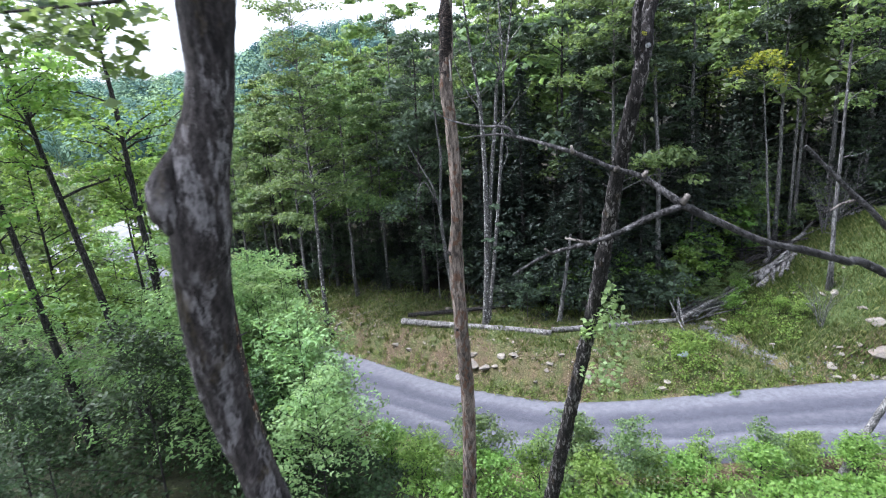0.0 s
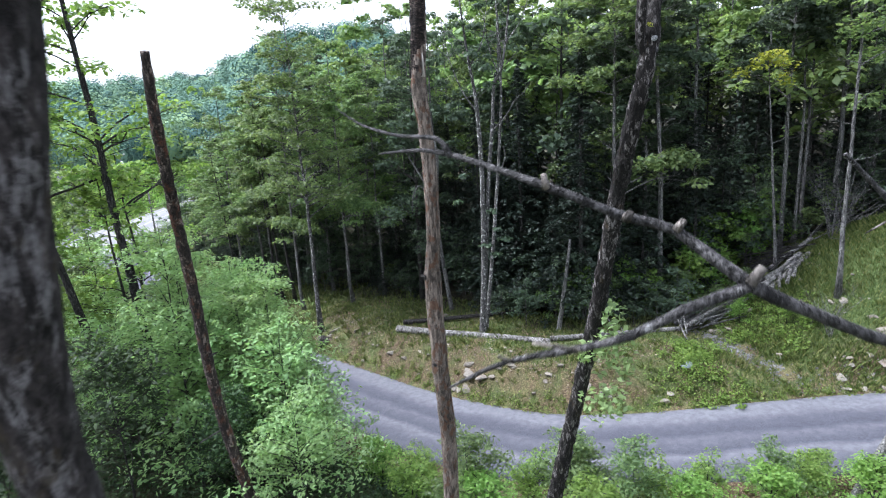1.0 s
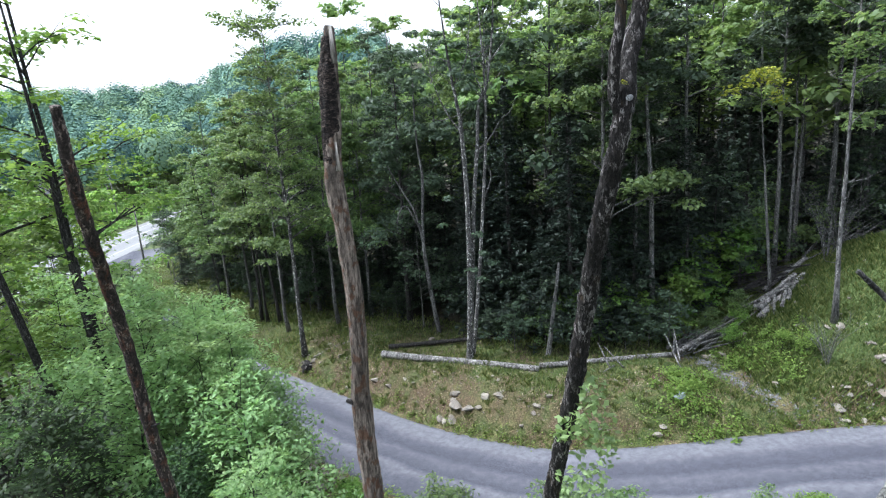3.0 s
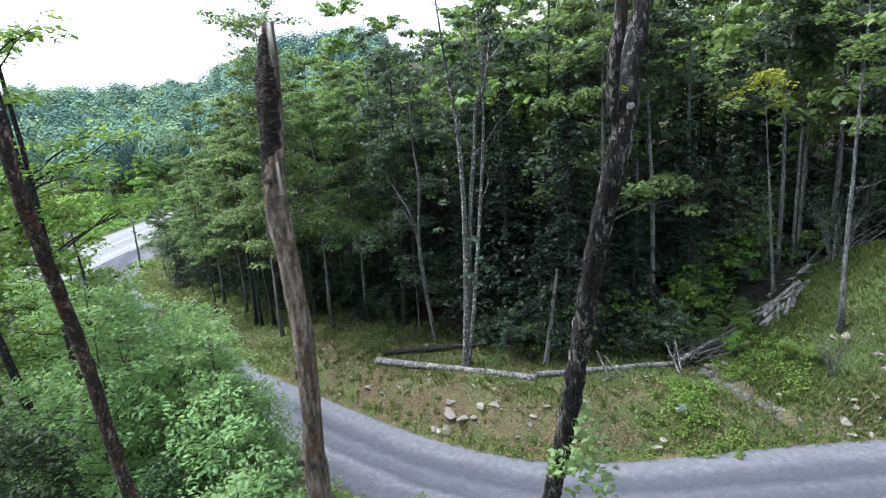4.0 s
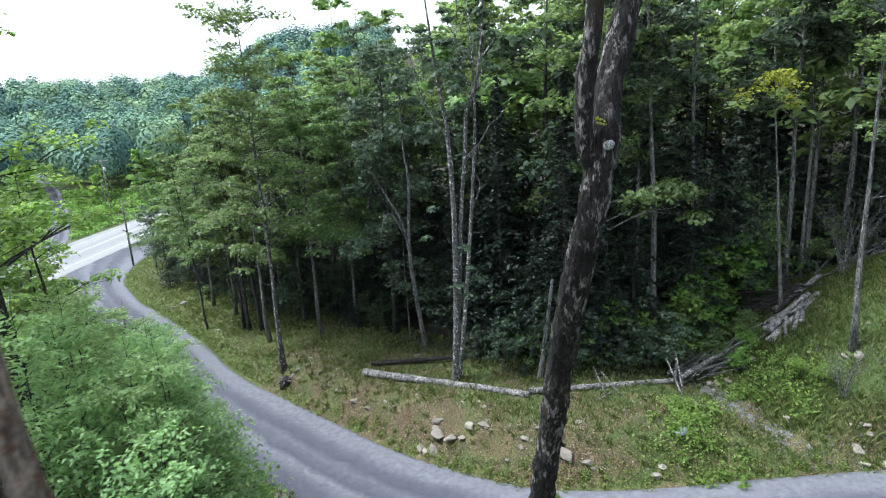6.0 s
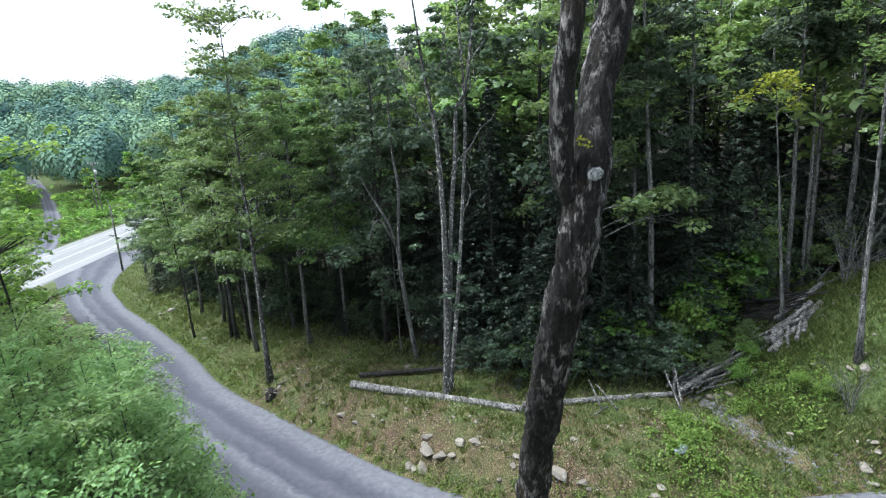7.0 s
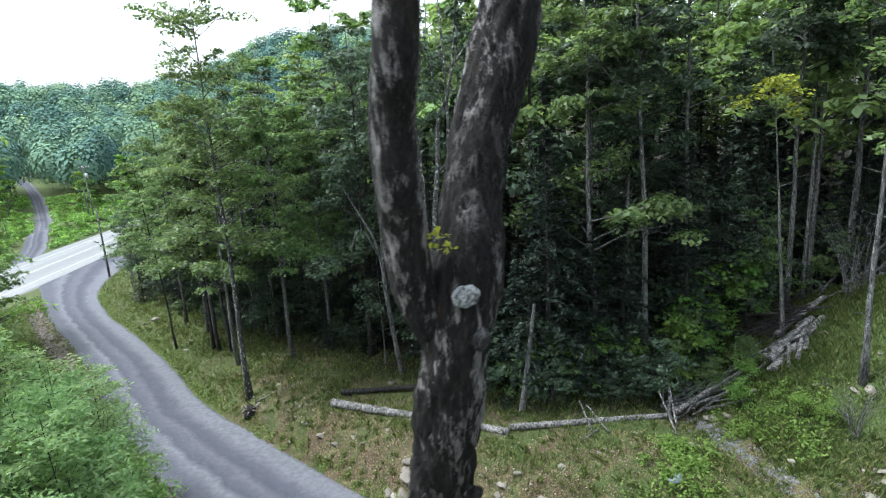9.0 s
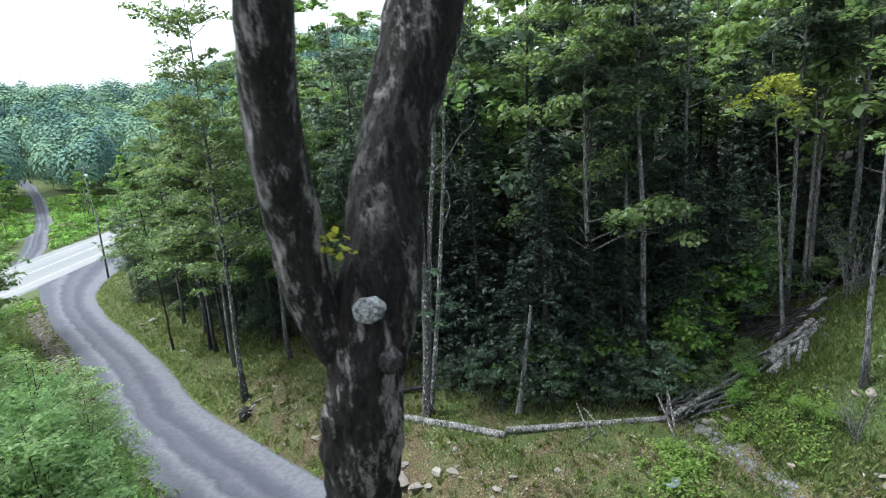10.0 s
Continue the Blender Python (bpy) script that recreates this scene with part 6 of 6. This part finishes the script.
def build_stones():
    rng = np.random.default_rng(51)
    for x, y, s in ((-10.1, 44.0, 0.35), (0.3, 28.6, 0.35), (0.9, 28.2, 0.45), (1.0, 29.0, 0.3), (2.7, 28.2, 0.38), (-5.4, 33.6, 0.25), (-17.7, 48.8, 0.35), (-0.3, 36.6, 0.4), (18.0, 25.0, 0.4), (16.2, 26.7, 0.3), (14.7, 30.4, 0.35), (20.9, 26.4, 0.6), (20.3, 25.2, 0.95), (18.6, 25.4, 0.28), (-8.2, 37.2, 0.3), (20.3, 28.9, 0.4), (19.6, 28.4, 0.3), (20.1, 28.2, 0.35), (-24.6, 57.5, 0.6), (-25.5, 57.0, 0.4), (-20.0, 51.0, 0.3), (13.0, 17.9, 0.45), (13.8, 17.6, 0.35), (12.3, 17.8, 0.3)):
        stone("rock", x, y, s, rng.uniform(0, 360), int(rng.integers(0, 8)), "pale angular fieldstone lying in the grass", "pale stones")
    for _ in range(9):
        stone("rock", -31 + rng.normal(0, 0.9), 66.5 + rng.normal(0, 0.9), rng.uniform(0.25, 0.6), rng.uniform(0, 360), int(rng.integers(0, 8)), "pale boulder in a heap beside the drive", "pale stones")
    for x, y, size in ((1.07, 29.2, 0.4), (1.2, 28.5, 0.55), (1.75, 28.15, 0.5), (3.27, 28.0, 0.46), (0.5, 28.3, 0.34), (2.3, 27.9, 0.3), (6.6, 25.7, 0.5), (7.4, 25.3, 0.34), (5.0, 26.7, 0.32), (-2.6, 31.9, 0.3), (-3.5, 32.8, 0.34), (9.9, 24.6, 0.36), (10.2, 24.9, 0.3)):
        stone("rock", x, y, size, rng.uniform(0, 360), int(rng.integers(0, 8)), "broad pale slab of rock in the bare cut bank", "slabs on the bank", sink=0.12)
    for _ in range(30):
        x, y = rng.uniform(16.6, 23.0), rng.uniform(24.1, 25.7)
        stone("rock", x, y, rng.uniform(0.1, 0.34), rng.uniform(0, 360), int(rng.integers(0, 8)), "pale stone in the dark hollow beside the drive", "stones of the hollow")
    stone("blue_rock", 11.4, 26.0, 0.42, 30, 3, "blue-grey rock standing among weeds", mat=STONE_BLUE, sink=0.0)
    n = 0
    while n < 84:
        x, y = rng.uniform(-9, 12), rng.uniform(24, 40)
        d, side, _ = beside_drive([x], [y])
        if side[0] > 0 and 0.5 < d[0] < 4.0 + 3 * (rng.uniform() < 0.15):
            stone("rock", x, y, rng.uniform(0.05, 0.17) * (2.0 if n % 6 == 0 else 1.0), rng.uniform(0, 360), int(rng.integers(0, 8)), "small pale stone on the cut bank", "small stones on the bank")
            n += 1
    for _ in range(48):
        y = rng.uniform(24.4, 31.0)
        x = 15.2 - 0.32 * (y - 27) + rng.normal(0, 0.36) + (rng.uniform(0, 4.5) if y < 25.6 else 0)
        stone("rock", x, y, rng.uniform(0.06, 0.2), rng.uniform(0, 360), int(rng.integers(0, 8)), "grey stone in the bed of a small gully", "stones of the gully", STONE_GREY)
    for _ in range(38):
        x, y = rng.uniform(17.6, 24.5), rng.uniform(25.6, 33.0)
        stone("rock", x, y, rng.uniform(0.06, 0.24), rng.uniform(0, 360), int(rng.integers(0, 8)), "pale stone lying in the grass of the mound", "stones on the mound")
    line = DRIVE_LINE
    for _ in range(66):
        i = int(rng.integers(len(line) * 0.45, len(line) * 0.80))
        t = line[min(i + 1, len(line) - 1), :2] - line[i, :2]
        t /= np.linalg.norm(t)
        off = line[i, 3] / 2 + rng.uniform(0.3, 1.5)
        x, y = line[i, 0] - t[1] * -off * -1, line[i, 1] + t[0] * -off * -1
        stone("rock", x, y, rng.uniform(0.08, 0.32), rng.uniform(0, 360), int(rng.integers(0, 8)), "pale stone in the ditch beside the drive", "stones of the ditch")


def utility_pole(x, y, tall, lean, label, arm=True):
    ob = empty("utility_pole", pose(x, y, ground_at(x, y) - 0.1, 0, lean, 0))
    s = Shell()
    s.tube([(0, 0, 0), (0, 0, tall * 0.5), (0, 0, tall)], [0.14, 0.12, 0.1], 12)
    part("pole", s.mesh("pole", LOG_GREY), ob)
    if arm:
        s = Shell()
        s.tube([(-1.1, 0.15, tall - 0.5), (1.1, 0.15, tall - 0.5)], [0.07, 0.07], 6)
        part("crossarm", s.mesh("crossarm", LOG_GREY), ob)
        for k in (-1.0, -0.4, 0.5, 1.0):
            s = Shell()
            s.tube([(k, 0.15, tall - 0.44), (k, 0.15, tall - 0.34), (k, 0.15, tall - 0.2)], [0.05, 0.07, 0.04], 8)
            part("insulator", s.mesh("insulator", GLASS_WHITE), ob)
        s = Shell()
        s.tube([(0.3, 0, tall - 2.6), (0.3, 0, tall - 1.7)], [0.24, 0.24], 12)
        part("transformer", s.mesh("transformer", METAL_GREY), ob)
    return tagged(ob, label, "utility pole")


def build_poles():
    utility_pole(-70.3, 123.1, 11.0, -1.0, "tall wooden utility pole with a crossarm beyond the valley road")
    utility_pole(-71.6, 123.6, 6.5, -1.0, "short wooden utility pole beside a taller one", False)
    utility_pole(-41.4, 78.5, 9.0, 0.0, "bare wooden utility pole beside the junction", False)
    for a, b, sag in (((-70.9, 123.2, 8.0), (-41.4, 78.5, 4.5), 1.2), ((-70.0, 123.2, 8.0), (-150.0, 110.0, 6.0), 2.0), ((-71.2, 123.2, 8.0), (-150.0, 107.0, 6.0), 2.0)):
        k = np.linspace(0, 1, 24)[:, None]
        p = np.array(a) * (1 - k) + np.array(b) * k
        p[:, 2] -= sag * 4 * (k * (1 - k))[:, 0]
        s = Shell()
        s.tube(p, np.full(24, 0.02), 5)
        tagged(new("power_line", s.mesh("power_line", WIRE_BLACK)), "thin black overhead cable hung between poles", "cable")


def build_leaning_stem():
    s = Shell()
    z = ground_at(13.9, 17.9)
    line = bend([(13.6, 17.8, z - 0.2, 0.15), (14.4, 18.2, z + 0.9, 0.14), (15.6, 18.7, z + 2.3, 0.12), (16.6, 19.2, z + 3.1, 0.10)], 40)
    s.tube(line[:, :3], line[:, 3], 14, True, 0.12, 4.0)
    tagged(new("dead_tree", s.mesh("dead_tree", BARK_GREY)), "grey dead stem leaning out over the drive", "dead tree")


build_leaning_stem()


def build_stump():
    """The upturned root plate at the foot of the tall tree beside the drive."""
    x, y = -8.6, 36.9
    z = ground_at(x, y)
    ob = empty("stump", pose(x, y, z))
    rng = np.random.default_rng(91)
    s = Shell()
    s.tube(bend([(0, 0, -0.2, 0.32), (0.0, 0.1, 0.25, 0.34), (-0.05, 0.2, 0.6, 0.16)], 14)[:, :3], [0.34, 0.36, 0.38, 0.4, 0.4, 0.4, 0.38, 0.36, 0.34, 0.3, 0.26, 0.2, 0.15, 0.08], 16, True, 0.3, 1.0)
    part("root_ball", s.mesh("root_ball", BARK_DARK), ob, "earthy broken root ball")
    for i in range(9):
        az = i * 0.7 + rng.normal(0, 0.2)
        ln = rng.uniform(0.5, 0.9)
        s = Shell()
        s.tube([(0, 0.05, 0.3), (ln * 0.5 * math.cos(az), ln * 0.5 * math.sin(az), 0.3 + rng.uniform(0, 0.3)), (ln * math.cos(az), ln * math.sin(az), rng.uniform(0.05, 0.6))], [0.06, 0.04, 0.012], 6)
        part("root", s.mesh("root", TWIG_GREY), ob)
    tagged(ob, "torn-up stump with pale roots beside the drive", "stump")
    log("fallen_pole", (-8.2, 37.2, 0.15), (-3.9, 38.9, 0.0), 0.06, 0.03, "thin fallen stem lying beside a stump", mat=TWIG_GREY)


build_logs()
build_stump()
build_stones()
build_poles()


# ---------------------------------------------------------------- grass and weeds
def build_grass():
    rng = np.random.default_rng(71)
    x, y = rng.uniform(-46, 26, 1300000), rng.uniform(20, 84, 1300000)
    d, side, _ = beside_drive(x, y)
    bare = np.where((x > -9) & (x < 11), smoothstep(1.2, 3.2, d) + 0.8 * smoothstep(0.9, 0.3, d), 1.0) * 0.8 + 0.2
    clump = 0.5 + 0.5 * ripple(x, y, 0.8, 8)
    far = np.interp(y, [30, 45, 84], [1.0, 0.6, 0.3]) * np.where(x > 15.5, 1.6, 0.85)
    keep = (d > 0.12) & (d < np.where(side > 0, np.where(x > 14, 14, np.where(x < -12, 7, 9.5)), 7)) & ((side > 0) | (x < -10)) & (rng.uniform(size=x.size) < bare * (0.3 + 0.7 * clump) * far)
    keep &= ~((np.abs(x - 15.2 + 0.32 * (y - 27)) < 0.3 + 0.25 * ripple(x, y, 0.7, 17)) & (y < 31))
    x, y = x[keep][:95000], y[keep][:95000]
    n = len(x)
    z = height(x, y)
    tall = rng.uniform(0.08, 0.26, n) * np.where(x > 15.5, 1.5, 1.0) * (0.6 + 0.8 * (0.5 + 0.5 * ripple(x, y, 1.9, 9)))
    az, out = rng.uniform(0, 2 * np.pi, n), rng.uniform(0.2, 0.9, n) * tall
    w = rng.uniform(0.012, 0.024, n) * np.interp(y, [30, 60], [1.0, 2.0])
    base = np.stack([x, y, z - 0.02], 1)
    side_v = np.stack([-np.sin(az) * w, np.cos(az) * w, np.zeros(n)], 1)
    tip = base + np.stack([np.cos(az) * out, np.sin(az) * out, tall], 1)
    mid = base + np.stack([np.cos(az) * out * 0.35, np.sin(az) * out * 0.35, tall * 0.6], 1)
    q = np.stack([base - side_v, base + side_v, mid + side_v * 0.7, tip], 1)
    tagged(new("grass", quads_mesh("grass", q, GRASS)), "rough patchy green and straw-coloured grass on the bank", "grass", kind="stuff")


build_grass()


def build_tufts():
    """Taller tufts of grass, straw and bracken brown stems on the bank, and loose pebbles along the drive."""
    rng = np.random.default_rng(72)
    x, y = rng.uniform(-30, 25, 26000), rng.uniform(21, 66, 26000)
    d, side, _ = beside_drive(x, y)
    ok = (side > 0) & (d > 0.3) & (d < np.where(x > 14, 13, 9)) & (ripple(x, y, 1.4, 11) > -0.35)
    quads = []
    for a, b, level in list(zip(x[ok], y[ok], height(x[ok], y[ok])))[:2600]:
        n = 11
        az, tall = rng.uniform(0, 2 * np.pi, n), rng.uniform(0.12, 0.36) * rng.uniform(0.6, 1.1, n)
        out = tall * rng.uniform(0.2, 0.9, n)
        base = np.stack([a + rng.normal(0, 0.05, n), b + rng.normal(0, 0.05, n), np.full(n, level - 0.03)], 1)
        w = np.stack([-np.sin(az), np.cos(az), np.zeros(n)], 1) * 0.016
        mid = base + np.stack([np.cos(az) * out * 0.4, np.sin(az) * out * 0.4, tall * 0.65], 1)
        tip = base + np.stack([np.cos(az) * out, np.sin(az) * out, tall * 0.9], 1)
        quads.append(np.stack([base - w, base + w, mid + w * 0.7, tip], 1))
    tagged(new("grass_tufts", quads_mesh("grass_tufts", np.vstack(quads), GRASS)), "taller tufts of green and yellow grass on the bank", "grass", kind="stuff")
    s = Shell()
    shape = np.array([(1, 0, 0), (0, 1, 0), (-1, 0, 0), (0, -1, 0), (0, 0, 1), (0, 0, -1)], float)
    faces = [(0, 1, 4), (1, 2, 4), (2, 3, 4), (3, 0, 4), (1, 0, 5), (2, 1, 5), (3, 2, 5), (0, 3, 5)]
    line, n = DRIVE_LINE, 0
    bed = Shell()
    for _ in range(650):
        py = rng.uniform(24.3, 30.6)
        px = 15.2 - 0.32 * (py - 27) + rng.normal(0, 0.34) + (rng.uniform(-0.5, 5.5) if py < 25.5 else 0)
        r = rng.uniform(0.03, 0.1)
        bed.add(shape * rng.uniform(0.6, 1.2, (6, 3)) * r * (1, 1, 0.6) + (px, py, ground_at(px, py) + 0.25 * r), faces)
    tagged(new("gully_pebbles", bed.mesh("gully_pebbles", STONE_GREY, False)), "grey pebbles in the bed of a small gully", "pebbles", kind="stuff")
    for _ in range(1700):
        i = int(rng.integers(int(len(line) * 0.5), int(len(line) * 0.84)))
        t = line[i + 1, :2] - line[i, :2]
        t /= np.linalg.norm(t)
        off = line[i, 3] / 2 + rng.uniform(0.25, 1.5)
        px, py, r = line[i, 0] - t[1] * off + t[0] * rng.uniform(-0.5, 0.5), line[i, 1] + t[0] * off + t[1] * rng.uniform(-0.5, 0.5), rng.uniform(0.05, 0.2)
        s.add(shape * rng.uniform(0.6, 1.2, (6, 3)) * r * (1, 1, 0.6) + (px, py, ground_at(px, py) + 0.12 + 0.25 * r), faces)
    for _ in range(1500):
        px, py = rng.uniform(-9, 13), rng.uniform(23.5, 40)
        d, side, _z = beside_drive([px], [py])
        if side[0] > 0 and 0.4 < d[0] < 5:
            r = rng.uniform(0.02, 0.07)
            s.add(shape * rng.uniform(0.6, 1.2, (6, 3)) * r * (1, 1, 0.6) + (px, py, ground_at(px, py) + 0.3 * r), faces)
    while n < 2200:
        i = int(rng.integers(4, len(line) * 0.85))
        t = line[i + 1, :2] - line[i, :2]
        t /= np.linalg.norm(t)
        off = (line[i, 3] / 2 + rng.exponential(0.7) - 0.25) * rng.choice([1, 1, -1])
        px, py = line[i, 0] + t[1] * off + rng.normal(0, 0.3), line[i, 1] - t[0] * off + rng.normal(0, 0.3)
        r = rng.uniform(0.02, 0.065)
        v = shape * rng.uniform(0.6, 1.2, (6, 3)) * r * (1, 1, 0.7)
        s.add(v + (px, py, max(ground_at(px, py), 0 * r + (line[i, 2] if abs(off) < line[i, 3] / 2 else -99)) + 0.3 * r), faces)
        n += 1
    tagged(new("pebbles", s.mesh("pebbles", STONE, False)), "loose pale pebbles along the edges of the drive", "pebbles", kind="stuff")


build_tufts()


def build_bank_litter():
    """Dead leaves, chips and dry stalks strewn over the cut bank."""
    rng = np.random.default_rng(74)
    x, y = rng.uniform(-12, 14, 60000), rng.uniform(22, 42, 60000)
    d, side, _ = beside_drive(x, y)
    ok = (side > 0) & (d > 0.4) & (d < 5.5) & (rng.uniform(size=x.size) < np.where(ripple(x, y, 1.1, 6) > -0.1, 0.9, 0.15) * smoothstep(6, 2.5, d))
    x, y = x[ok][:4500], y[ok][:4500]
    c = np.stack([x, y, height(x, y) + 0.02], 1)
    tagged(new("bank_litter", quads_mesh("bank_litter", leaf_quads(rng, c, 0.09, 0.35, 0.6), LITTER_LEAVES)), "brown dead leaves and wood chips on the cut bank", "leaf litter", kind="stuff")


build_bank_litter()


def build_weeds():
    rng = np.random.default_rng(81)
    pts = []
    line = DRIVE_LINE
    for i in range(6, int(len(line) * 0.85)):
        t = line[i + 1, :2] - line[i, :2]
        t /= np.linalg.norm(t)
        for sgn in (1, -1):
            for _ in range(3 if sgn > 0 else 2):
                off = line[i, 3] / 2 + abs(rng.normal(0.25, 0.35))
                c = line[i, :2] + sgn * off * np.array([t[1], -t[0]])
                p = spray(rng, (c[0], c[1], 0), rng.uniform(0.2, 0.45), 30, 0.1, 0.0)
                p[:, 2] = height(p[:, 0], p[:, 1]) + rng.uniform(0.02, 0.25, len(p))
                pts.append(p)
    patches = []
    for cx, cy, n in ((11.6, 25.4, 12), (12.0, 26.6, 12), (12.6, 27.4, 8), (15.6, 29.0, 10), (17.5, 27.6, 12), (13.0, 24.6, 6), (16.6, 30.0, 8), (18.0, 30.0, 6), (12.4, 28.0, 5)):
        for _ in range(n):
            p = spray(rng, (cx + rng.normal(0, 0.7), cy + rng.normal(0, 0.6), 0), rng.uniform(0.3, 0.6), 60, 0.1, 0.0)
            p[:, 2] = height(p[:, 0], p[:, 1]) + rng.uniform(0.05, 0.4, len(p))
            patches.append(p)
    c = np.vstack(pts)
    tagged(new("weeds", quads_mesh("weeds", leaf_quads(rng, c, 0.09, 0.5, 0.7), WEED_LEAVES)), "low yellowish green weeds along the edges of the drive", "weeds", kind="stuff")
    tagged(new("broad_leaved_weeds", quads_mesh("broad_leaved_weeds", leaf_quads(rng, np.vstack(patches), 0.12, 0.45, 0.8), LEAF_BRIGHT)), "bright green broad-leaved weeds beside the gully and the blue rock", "weeds", kind="stuff")


build_weeds()
